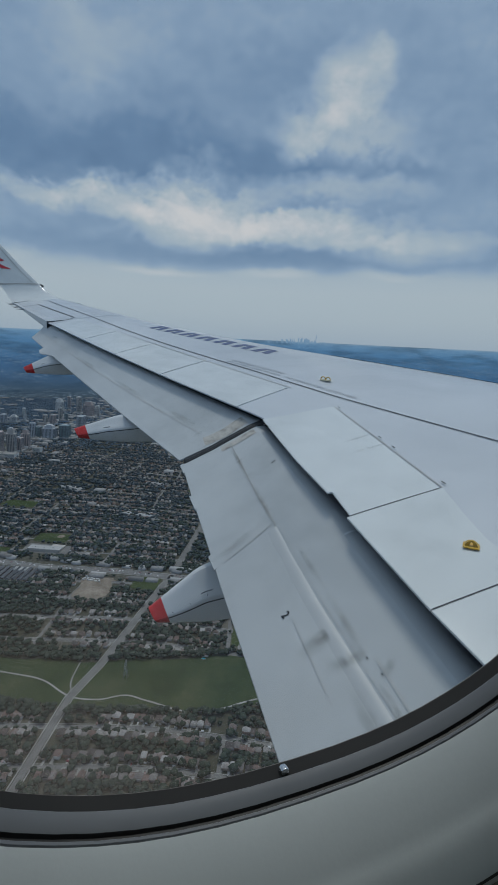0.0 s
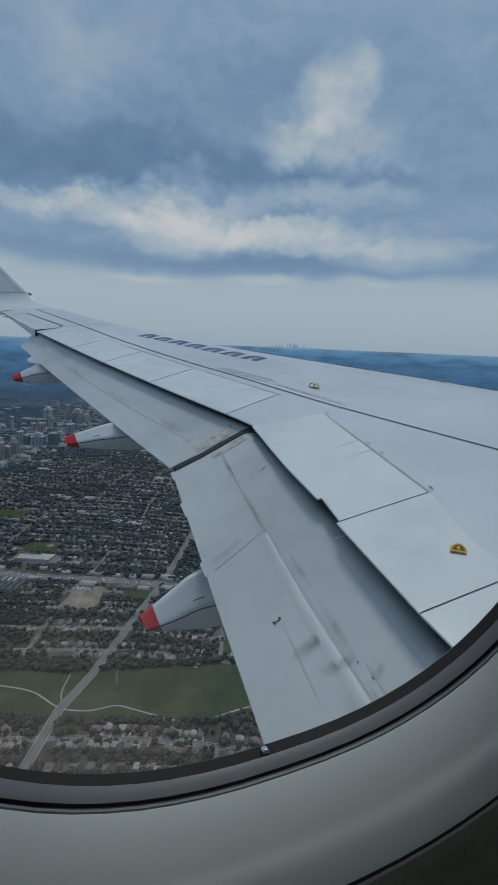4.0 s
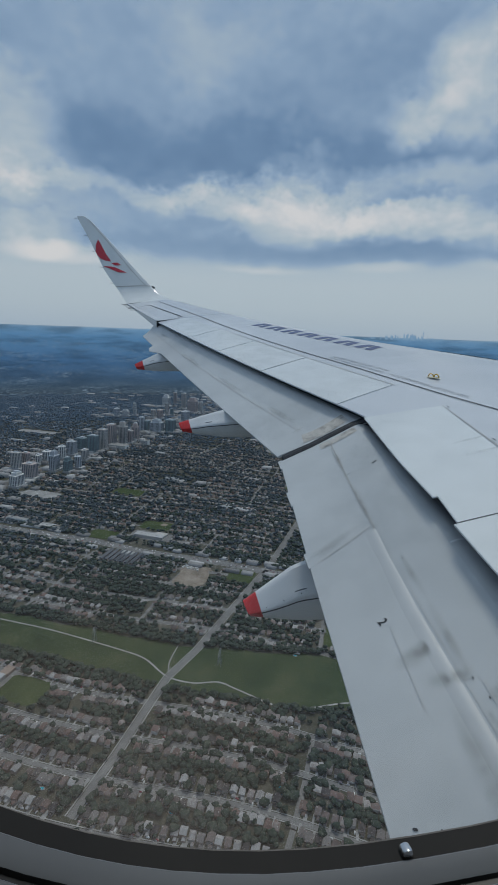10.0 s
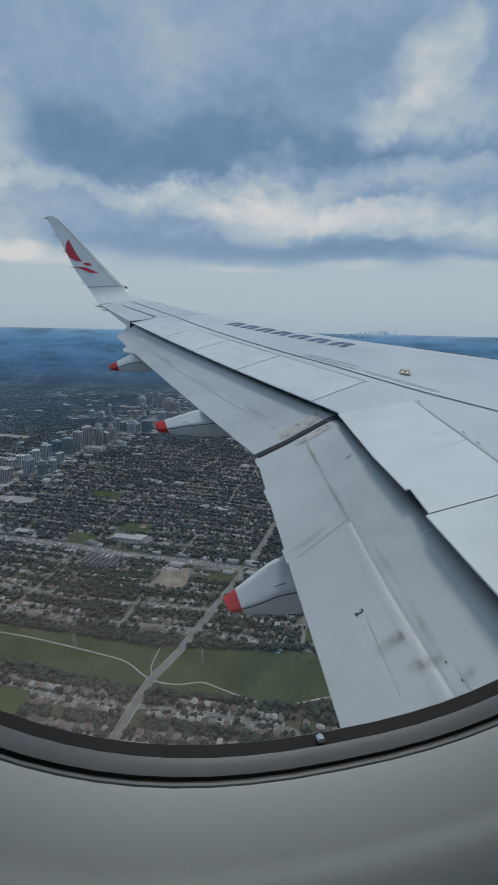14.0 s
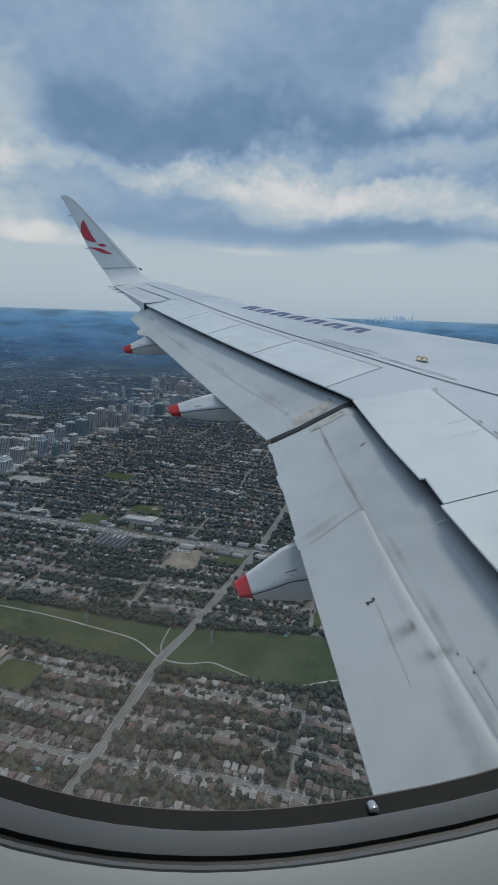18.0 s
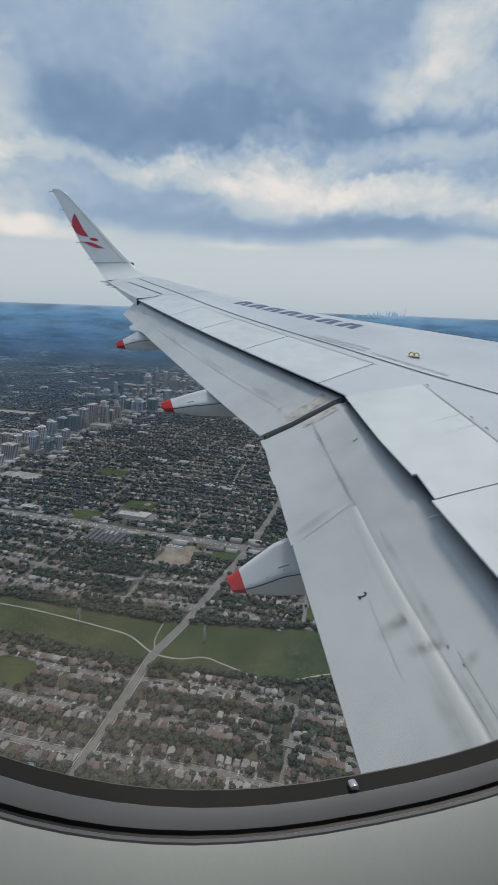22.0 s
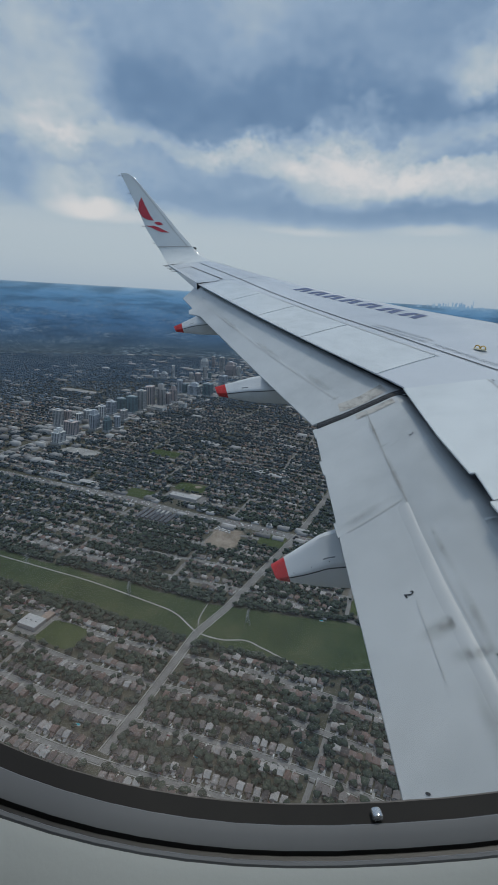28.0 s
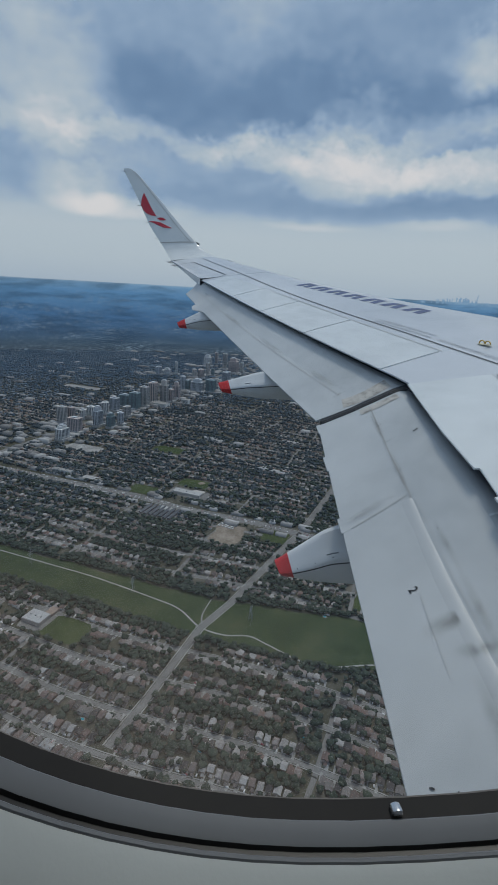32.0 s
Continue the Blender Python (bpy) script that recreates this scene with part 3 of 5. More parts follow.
for o, y, l, w, a in ((7.3, -6.52, 0.9, 0.10, -17), (8.7, -6.96, 1.3, 0.08, -16), (10.4, -7.47, 1.5, 0.08, -16), (6.80, -6.43, 0.10, 0.16, -17), (12.3, -7.95, 0.5, 0.05, -16)):
    smear(o, y, l, w, a, flap_out)
for o, y, l, w, a in ((5.36, -5.38, 0.36, 0.06, 84), (5.13, -5.41, 0.42, 0.07, 84)):
    smear(o, y, l, w, a, lambda o, y, d: top(o, y, d + 0.014))


def spot(o, y, size, stretch=1.0, turn=0.0):
    bm = bmesh.new()
    c, n = math.cos(radians(turn)), math.sin(radians(turn))
    for t in np.linspace(0, 2 * math.pi, 14, endpoint=False):
        p, q = size * stretch * math.cos(t), size * math.sin(t)
        bm.verts.new(flap_in(o - p * c + q * n, y + p * n + q * c, 0.004))
    bm.faces.new(bm.verts)
    part("drain_hole", bm, ink_black, wing)


for o, y, size, stretch, turn in ((3.203, -6.801, 0.0055, 2.0, 50), (3.159, -6.7186, 0.003, 1, 0), (3.50, -6.33, 0.003, 2.5, 0), (3.62, -6.34, 0.003, 2.5, 0), (4.52, -6.285, 0.0025, 3, 0)):
    spot(o, y, size, stretch, turn)
# rivet rows near the front of the inboard flap
bm = bmesh.new()
for i in range(90):
    o = 2.2 + i * 0.046
    for y, every in ((flap_in_edge(o) - 0.03, 1), (float(np.interp(o, [2.4, 3.19, 3.97, 4.65], [-6.668, -6.621, -6.556, -6.492])), 2), (float(np.interp(o, [2.1, 2.98, 4.15, 4.9], [-6.405, -6.385, -6.338, -6.285])), 3)):
        if i % every == 0 and (every == 1 or o < (4.15 if every == 2 else 4.8)):
            bmesh.ops.create_circle(bm, cap_ends=True, segments=6, radius=0.0022, matrix=Matrix.Translation(flap_in(o, y, 0.003)))
tagged(part("rivet_row", bm, ink_grey, wing), kind="stuff")
# static wicks and actuator lugs at the flap's edge
for o, w in ((6.35, 0.16), (5.75, 0.22), (4.95, 0.16)):
    y = flap_in_end(o)
    part("edge_lug", slab([[flap_in(o + w / 2 * s, y + 0.02 - t * 0.035, 0.002) for t in (0, 1)] for s in (-1, 0, 1)], 0.012), flap_paint, wing)


# ---- flap track fairings ----
FAIRING = [(0, 1), (0.14, 0.99), (0.28, 0.93), (0.50, 0.80), (0.74, 0.65), (0.955, 0.515), (0.995, 0.475), (1, 0.41), (0.84, 0.07), (0.74, 0.0), (0.5, -0.02), (0, -0.02)]


def fairing(o, tip, mid, root, width, red, label):
    """A canoe under the flap: (y, low, high) at the tip, further on and at the root; its end is painted red."""
    n = 40
    ys = [tip[0], mid[0], root[0]]
    loops = []
    for i in range(n + 1):
        s = i / n
        y = tip[0] + (root[0] - tip[0]) * s
        low, high = (float(np.interp(y, ys, [p[k] for p in (tip, mid, root)])) for k in (1, 2))
        w = width * (0.42 + 0.58 * min(1, s * 1.8) ** 0.8)
        up = min(0.15, 0.7 * s) - 0.06        # the joint climbs towards the wing
        half = [(a, b + up if k in (5, 6, 7) else b + up / 2 if k == 4 else b) for k, (a, b) in enumerate(FAIRING)]
        outline = half + [(-a, b) for a, b in half[-2:0:-1]]
        loops.append([Vector((-o + w / 2 * a, y - 0.05 * (b - 0.5) * (1 - s), low + (high - low) * b)) for a, b in outline])
    cut = max(1, round(red / (root[0] - tip[0]) * n))
    body = part("flap_track_fairing", solid(loops[cut:]), fairing_paint, wing, label)
    c = sum(loops[0], Vector()) / len(loops[0])
    nose = [c + (v - c) * 0.88 + Vector((0, -0.012, 0)) for v in loops[0]]
    part("red_tip", solid([nose] + [[c + (v - c) * 0.97 + Vector((0, -0.008, 0)) for v in loops[0]]] + loops[:cut + 1]), red_paint, body, "red painted fairing tip")
    for k in (7, 15):
        belt = [[l[k] + Vector((math.copysign(0.003, l[k].x + o), 0, d)) for d in (-0.005, 0.005)] for l in loops[cut:]]
        part("fairing_joint", sheet(belt)[0], seal_dark, body)
    for i in range(cut + 1, n // 2, 3) if width > 0.45 else ():
        at = loops[i][5] * 0.8 + loops[i][4] * 0.2
        bm = bmesh.new()
        bmesh.ops.create_icosphere(bm, subdivisions=1, radius=0.0055, matrix=Matrix.Translation(at))
        part("fastener", bm, seal_dark, body)
    placard = [[loops[i][5] * 0.35 + loops[i][4] * 0.65 + Vector((0.004, 0, d)) for d in (0.004, 0.014)] for i in range(n // 5, n // 5 + 3)]
    part("placard", sheet(placard)[0], ink_grey, body, "small dark placard")
    return body


fairing(5.1, (-7.21, -0.89, -0.80), (-6.85, -0.93, -0.55), (-5.5, -0.95, -0.10), 0.47, 0.09, "pale grey canoe fairing under the inboard flap")
fairing(8.1, (-7.66, -0.17, -0.06), (-7.2, -0.24, 0.06), (-6.1, -0.30, 0.27), 0.42, 0.13, "pale grey canoe fairing under the outboard flap")
fairing(11.7, (-8.49, 0.26, 0.36), (-8.05, 0.22, 0.56), (-7.1, 0.2, 0.78), 0.38, 0.15, "pale grey canoe fairing near the flap end")


# ---- blended winglet ----
def winglet_loop(o, z, y_front, y_rear, thick, lean):
    pts = []
    chord = y_front - y_rear
    n = 14
    for i in range(n + 1):
        c = (i / n) ** 1.6
        d = thick * 5 * (0.2969 * math.sqrt(c) - 0.126 * c - 0.3516 * c * c + 0.2843 * c ** 3 - 0.1036 * c ** 4) * chord
        pts.append((y_front - c * chord, d))
    loop = [Vector((-o + d * math.cos(lean), y, z + d * math.sin(lean))) for y, d in pts]
    loop += [Vector((-o - d * math.cos(lean), y, z - d * math.sin(lean))) for y, d in reversed(pts[1:-1])]
    return loop


stations = [(15.93, 1.52, -7.32, -9.00, 0.085, 1.5), (16.2, 1.57, -7.50, -9.05, 0.08, 1.4), (16.4, 1.65, -7.80, -9.10, 0.075, 1.2), (16.6, 1.77, -8.07, -9.18, 0.07, 0.95),
            (16.75, 1.90, -8.24, -9.26, 0.065, 0.75), (16.86, 2.05, -8.37, -9.36, 0.06, 0.6), (16.93, 2.20, -8.51, -9.47, 0.055, 0.5), (17.13, 2.52, -8.80, -9.68, 0.05, 0.42),
            (17.36, 3.03, -9.23, -9.91, 0.05, 0.42), (17.57, 3.49, -9.63, -10.13, 0.05, 0.42), (17.70, 3.78, -9.885, -10.28, 0.05, 0.42), (17.78, 3.95, -10.05, -10.37, 0.05, 0.42), (17.83, 4.06, -10.22, -10.42, 0.05, 0.42)]
winglet = part("winglet", solid([winglet_loop(*s) for s in stations]), panel_paint, wing, "upswept white winglet")


def on_winglet(y, z, proud=0.0):
    """A point on the winglet's inner side, or a little proud of it."""
    zs = [s[1] for s in stations]
    o, yf, yr, thick, lean = (float(np.interp(z, zs, [s[k] for s in stations])) for k in (0, 2, 3, 4, 5))
    c = min(max((yf - y) / (yf - yr), 0.02), 1.0)
    d = thick * 5 * (0.2969 * math.sqrt(c) - 0.126 * c - 0.3516 * c * c + 0.2843 * c ** 3 - 0.1036 * c ** 4) * (yf - yr) + proud
    return Vector((-o + d * math.cos(lean), y, z + d * math.sin(lean)))


def emblem(name, lower, upper):
    rows = []
    for i in range(13):
        s = i / 12
        t1, t2 = np.linspace(0, 1, len(lower)), np.linspace(0, 1, len(upper))
        a = [np.interp(s, t1, [p[k] for p in lower]) for k in (0, 1)]
        b = [np.interp(s, t2, [p[k] for p in upper]) for k in (0, 1)]
        rows.append([on_winglet(a[0] + (b[0] - a[0]) * j / 4, a[1] + (b[1] - a[1]) * j / 4, 0.012) for j in range(5)])
    return part(name, sheet(rows)[0], emblem_red, winglet, "red painted emblem shape")


emblem("emblem_sail", [(-9.83, 3.39), (-9.90, 3.23), (-9.91, 3.05), (-9.85, 2.92), (-9.76, 2.83), (-9.64, 2.78), (-9.48, 2.75)], [(-9.83, 3.39), (-9.72, 3.17), (-9.61, 2.95), (-9.48, 2.75)])
emblem("emblem_wing", [(-9.69, 2.615), (-9.55, 2.57), (-9.43, 2.51), (-9.28, 2.445), (-9.06, 2.425)], [(-9.69, 2.625), (-9.5, 2.615), (-9.37, 2.585), (-9.2, 2.50), (-9.06, 2.435)])
emblem("emblem_dot", [(-9.46, 2.69), (-9.37, 2.64), (-9.28, 2.635), (-9.22, 2.65)], [(-9.46, 2.70), (-9.40, 2.72), (-9.31, 2.715), (-9.22, 2.66)])
for z0, z1 in ((2.07, 3.3), (3.3, 3.95)):
    zs = np.linspace(z0, z1, 12)
    f = lambda z: np.interp(z, [s[1] for s in stations], [s[2] * 0.84 + s[3] * 0.16 for s in stations])
    part("seam", sheet([[on_winglet(f(z) - 0.011, z, 0.010), on_winglet(f(z) + 0.011, z, 0.010)] for z in zs])[0], grime, winglet)
part("seam", sheet([[on_winglet(y, 2.035, 0.010), on_winglet(y, 2.06, 0.010)] for y in np.linspace(-8.42, -9.38, 8)])[0], grime, winglet)
part("wingtip_light", solid([[Vector((-16.9 + 0.07 * math.cos(a) * w, y, 2.02 + 0.045 * math.sin(a) * w)) for a in np.linspace(0, 5.5, 8)] for y, w in ((-8.28, 0.3), (-8.33, 1), (-8.42, 1), (-8.5, 0.3))]), seal_dark, winglet, "dark glass wingtip light")


def wick(root, length=0.20):
    r = Vector(root)
    return part("static_wick", solid([[r + Vector((0.006 * math.cos(a), -length * s, 0.006 * math.sin(a) + 0.01 * s)) for a in np.linspace(0, 5.0, 5)] for s in (0, 0.5, 1)]), seal_dark, wing)


for z in (3.98, 3.5, 3.05, 2.6, 2.15):
    yr = np.interp(z, [s[1] for s in stations], [s[3] for s in stations])
    wick((-(16.9 + (z - 2.0) * 0.45), yr + 0.03, z), 0.13)
for o in (15.9, 15.65, 15.4, 15.15, 14.9):
    wick(top(o, along(o, 0.99)), 0.16)


# ---- writing, hooks ----
def letters(text, o, y, height, way, mat, surface=top, lift=0.03, label="", run=0.0):
    """Words painted on the wing, reading along way (degrees in plan), laid down onto the surface."""
    cu = bpy.data.curves.new("lettering", "FONT")
    cu.body, cu.size, cu.resolution_u, cu.offset = text, height, 2, (height * 0.02 if len(text) < 3 else 0.0)
    ob = bpy.data.objects.new("lettering", cu)
    me = bpy.data.meshes.new_from_object(ob)
    bpy.data.objects.remove(ob)
    a = radians(way)
    squeeze = run / max(v.co.x for v in me.vertices) if run else 1.0
    for v in me.vertices:
        x, h = v.co.x * squeeze, v.co.y
        px, py = -o + x * math.cos(a) - h * math.sin(a), y + x * math.sin(a) + h * math.cos(a)
        v.co = surface(-px, py, lift)
    bm = bmesh.new()
    bm.from_mesh(me)
    left = set(bm.verts)
    while left:
        todo, isle = [left.pop()], []
        while todo:
            v = todo.pop()
            isle.append(v)
            for e in v.link_edges:
                w = e.other_vert(v)
                if w in left:
                    left.remove(w)
                    todo.append(w)
        index = {v: i for i, v in enumerate(isle)}
        faces = {f for v in isle for f in v.link_faces}
        part("letter", mesh_from("letter", [v.co for v in isle], [tuple(index[v] for v in f.verts) for f in faces], mat), mat, wing, label)
    bm.free()


letters("NO CAMINAR FUERA DE ESTA AREA", 7.434, -5.183, 0.078, 19.0, ink_grey, top, 0.004, "grey walkway warning text", 1.135)
letters("DO NOT WALK OUTSIDE THIS AREA", 8.501, -5.614, 0.078, 22.0, ink_grey, top, 0.004, "grey walkway warning text", 1.035)
letters("NO PISE FUERA DE ESTA ZONA", 8.546, -5.55, 0.074, 22.7, ink_grey, top, 0.004, "grey walkway warning text", 1.055)
letters("2", 4.177, -6.576, 0.068, 6, ink_black, flap_in, 0.004, "black painted number")
letters("2", 5.66, -6.06, 0.052, 14, ink_black, flap_in, 0.004, "black painted number")


def name_bar(s0, s1, lean0, lean1, t0=0.0, t1=1.0):
    """One stroke of the airline's name, drawn as a plain slanted bar along the painted band."""
    def at(s, t):
        o = 11.40 - (11.40 - 8.62) * s + 0.22 * t
        y = -6.27 + (6.27 - 4.95) * s + 0.215 * t
        return top(o, y, 0.004)
    rows = []
    for i in range(5):
        t = t0 + (t1 - t0) * i / 4
        rows.append([at(s0 + lean0 * t + (s1 - s0) * 0, t), at((s0 + lean0 * t + s1 + lean1 * t) / 2, t), at(s1 + lean1 * t, t)])
    part("name_stroke", sheet(rows)[0], ink_blue, wing, "dark blue painted stroke")


for i in range(7):
    s = 0.147 * i
    name_bar(s, s + 0.042, 0.05, 0.05)
    name_bar(s + 0.075, s + 0.115, 0.02, 0.02)


def hook(o, y, turn, k=1.0):
    """A yellow fitting for the escape rope: a base plate and two loops."""
    at = Matrix.Translation(top(o, y, 0.012)) @ Matrix.Rotation(radians(turn), 4, "Z") @ Matrix.Scale(k, 4)
    base = bmesh.new()
    bmesh.ops.create_cone(base, cap_ends=True, segments=20, radius1=0.10, radius2=0.085, depth=0.012, matrix=at @ Matrix.Diagonal((1.45, 0.6, 1, 1)))
    b = part("rope_hook", base, pale_yellow, wing, "yellow rope attachment fitting")
    for sgn in (-1, 1):
        rows = []
        for i in range(13):
            a = math.pi * i / 12
            c = Vector((sgn * 0.06 + 0.055 * math.cos(a), 0, 0.008 + 0.05 * math.sin(a)))
            out = Vector((math.cos(a), 0, math.sin(a)))
            rows.append([at @ (c + out * 0.010 * math.cos(q) + Vector((0, 0.011 * math.sin(q), 0))) for q in np.linspace(0, 2 * math.pi, 8, endpoint=False)])
        part("loop", solid(rows), hook_yellow, b)


pale_yellow = material("pale_yellow", [(0.60, 0.54, 0.36), (0.68, 0.63, 0.46)], 0.5, 0, 20, 4)
hook(7.09, -4.80, 20, 0.64)


def bracket(o, y, turn):
    """A small rope fitting: a square plate with an arched lug and its eye."""
    at = Matrix.Translation(top(o, y, 0.014)) @ Matrix.Rotation(radians(turn), 4, "Z")
    base = box_bm((0.088, 0.080, 0.006), (0, 0, 0), 0.0025)
    bmesh.ops.transform(base, matrix=at, verts=base.verts)
    b = part("rope_hook", base, hook_yellow, wing, "small yellow rope bracket")
    rows = []
    for i in range(11):
        a = math.pi * i / 10
        wide, tall = 0.024 + 0.010 * abs(math.cos(a)), 0.032
        rows.append([at @ Vector((p * math.cos(a), w, 0.002 + q * math.sin(a))) for p, q, w in
                     ((wide, tall, -0.020 + 0.012 * math.sin(a)), (wide, tall, 0.020 - 0.012 * math.sin(a)), (0.010, 0.022, 0.008), (0.010, 0.022, -0.008))])
    part("lug", solid(rows, False), hook_yellow, b)


bracket(3.785, -5.595, 45)
# ---- cabin: window and side wall ----
WIN_Y, WIN_Z = -7.548, 1.1616


def ring(o, grow=0.0, low=0.0, n=96):
    """The window's rounded outline at a depth o, grown outwards."""
    a, b, e = 0.1694 + grow, 0.205 + grow, 2.362
    pts = []
    for i in range(n):
        t = 2 * math.pi * i / n
        c, s = math.cos(t), math.sin(t)
        pts.append(Vector((-o, WIN_Y + a * math.copysign(abs(c) ** (2 / e), c), WIN_Z + 0.205 + b * math.copysign(abs(s) ** (2 / e), s) - low)))
    return pts


def ring_part(name, rings, mat, parent, label=""):
    bm, _ = sheet(rings, True, True)
    return part(name, bm, mat, parent, label)


window = thing("window_1", "oval cabin window with grey bezel and black seals", "window", AIR, kind="structure")
ring_part("outer_retainer", [ring(1.975, 0.08), ring(1.93, 0.012), ring(1.9262, 0.0012)], retainer_dark, window, "dark outer window retainer")
ring_part("glazing_lip", [ring(1.9262, 0.0012), ring(1.9251, -0.0004), ring(1.9245, -0.0007)], lip_brown, window, "thin brown lip along the glass")
ring_part("inner_retainer", [ring(1.9245, -0.0007), ring(1.924, -0.0014), ring(1.9215, -0.0019), ring(1.918, -0.0024)], retainer_dark, window, "dark brown window retainer")
ring_part("bezel", [ring(1.918, -0.0024), ring(1.9175, -0.0028), ring(1.916, -0.0024), ring(1.9136, -0.0014), ring(1.9129, -0.0008)], bezel_grey, window, "pale grey window bezel")
ring_part("seal", [ring(1.9129, -0.0008), ring(1.9125, 0.0004), ring(1.9108, 0.0003), ring(1.9104, -0.0012)], rubber_black, window, "black rubber window seal")
ring_part("inner_rim", [ring(1.9104, -0.0012), ring(1.9100, -0.0016), ring(1.9093, -0.0014), ring(1.909, -0.0009)], bezel_grey, window)
pane = bmesh.new()
pane.faces.new([pane.verts.new(v) for v in ring(1.945, 0.034)])
glass = part("pane", pane, window_glass, window, "clear acrylic pane with faint smears and a painted veil")
glass.visible_shadow = False
pin_rows = [[Vector((-1.921 + d, -7.5525 + 0.0015 * w * math.cos(a), 1.1645 + 0.0015 * w * math.sin(a) + 0.3 * d)) for a in np.linspace(0, 2 * math.pi, 14, endpoint=False)]
            for d, w in ((0.0, 1.0), (0.0021, 1.0), (0.0026, 0.85), (0.0027, 0.1))]
part("pin", solid(pin_rows), pin_steel, window, "small polished steel pin")

side = thing("wall_panel", "pale moulded plastic cabin side panel around the window", "wall panel", AIR, kind="structure")
ring_part("window_surround", [ring(1.909, -0.0009), ring(1.907, 0.0), ring(1.901, 0.0045), ring(1.895, 0.010), ring(1.8925, 0.0131), ring(1.8921, 0.01335), ring(1.889, 0.0175), ring(1.8852, 0.0235), ring(1.8841, 0.0258), ring(1.8855, 0.0272)], cabin_plastic, side)
ring_part("panel_joint", [ring(1.8855, 0.0272), ring(1.888, 0.0278), ring(1.8875, 0.029), ring(1.8850, 0.0296)], rubber_black, side, "dark joint round the window surround")


trim_grey = material("trim_grey", [(0.26, 0.26, 0.25), (0.32, 0.32, 0.31)], 0.5, 0, 20, 4)
ring_part("joint_trim", [ring(1.8850, 0.0296), ring(1.8843, 0.0302), ring(1.8843, 0.0307), ring(1.8850, 0.0312)], trim_grey, side, "thin pale trim along the joint")


def wall_with_hole():
    inner = ring(1.8850, 0.0312)
    bm = bmesh.new()
    n = len(inner)
    a = [bm.verts.new(v) for v in inner]
    lip = [bm.verts.new(Vector((v.x + 0.002, WIN_Y + (v.y - WIN_Y) * 1.02, WIN_Z + 0.2 + (v.z - WIN_Z - 0.2) * 1.02))) for v in inner]
    out = []
    for v in inner:
        d = Vector((v.y - WIN_Y, v.z - (WIN_Z + 0.205)))
        k = min(1.6 / max(abs(d.x), 1e-6), 0.95 / max(abs(d.y), 1e-6))
        z = WIN_Z + 0.205 + d.y * k
        out.append(bm.verts.new((-1.8850 + 0.06 * max(0.0, (z - WIN_Z - 0.2)) ** 2 * 3, WIN_Y + d.x * k, z)))
    for i in range(n):
        j = (i + 1) % n
        for p, q in ((a, lip), (lip, out)):
            bm.faces.new((p[i], p[j], q[j], q[i]))
    return bm


part("lower_wall", wall_with_hole(), lower_wall, side, "olive grey textured cabin wall")
cabin = thing("cabin_shell", "plain pale cabin interior walls and ceiling", "cabin", AIR, kind="structure")
for nm, size, at in (("floor", (3.8, 3.2, 0.04), (0, -7.55, 0.39)), ("ceiling", (3.8, 3.2, 0.04), (0, -7.55, 2.34)), ("wall_far", (0.04, 3.2, 1.99), (1.88, -7.55, 1.365)),
                     ("wall_front", (3.72, 0.04, 1.9), (0, -5.97, 1.365)), ("wall_back", (3.72, 0.04, 1.9), (0, -9.13, 1.365))):
    part(nm, box_bm(size, at), cabin_plastic, cabin)


# glow for an unseen panel, added to brighten the window surround
def fill_glow_material():
    m = bpy.data.materials.new("cabin_fill_glow")
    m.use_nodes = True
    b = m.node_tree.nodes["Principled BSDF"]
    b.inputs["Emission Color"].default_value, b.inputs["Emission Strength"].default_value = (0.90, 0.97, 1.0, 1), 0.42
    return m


lamp = thing("cabin_fill", "unseen glowing panel added to brighten the window surround", "light", AIR)
part("fill_panel", box_bm((0.9, 2.6, 0.03), (-0.9, -7.55, 2.30), 0.008), fill_glow_material(), lamp)

# ---- ground ----
grass = material("grass", [(0.035, 0.052, 0.020), (0.055, 0.075, 0.028), (0.085, 0.10, 0.045)], 0.9, 0, 0.5, 0.03, spec=0.1)
soil = material("suburb_soil", [(0.052, 0.054, 0.036), (0.086, 0.083, 0.062), (0.158, 0.146, 0.122)], 0.9, 0, 0.12, 0.012, spec=0.1)
meadow = material("meadow", [(0.030, 0.048, 0.022), (0.052, 0.072, 0.034), (0.092, 0.102, 0.056)], 0.95, 0, 0.10, 0.012, spec=0.05)
asphalt = material("asphalt", [(0.15, 0.146, 0.142), (0.19, 0.186, 0.18), (0.24, 0.234, 0.226)], 0.85, 0, 0.4, 0.03, spec=0.2)
concrete = material("concrete", [(0.22, 0.215, 0.21), (0.29, 0.285, 0.275), (0.38, 0.375, 0.36)], 0.85, 0, 0.3, 0.03, spec=0.2)
dirt = material("bare_dirt", [(0.15, 0.125, 0.10), (0.24, 0.20, 0.16), (0.34, 0.30, 0.25)], 0.95, 0, 0.2, 0.03, spec=0.1)
leaf_near = material("tree_leaves", [(0.018, 0.028, 0.016), (0.028, 0.040, 0.023), (0.040, 0.055, 0.031), (0.070, 0.080, 0.046)], 0.8, 0, 0.8, 0.1, 0.9, 0.8, per="object", spec=0.15)
leaf_mid = material("woods", [(0.022, 0.033, 0.024), (0.032, 0.046, 0.034), (0.046, 0.062, 0.046), (0.080, 0.092, 0.064)], 0.8, 0, 0.8, 0.1, per="island", spec=0.15)
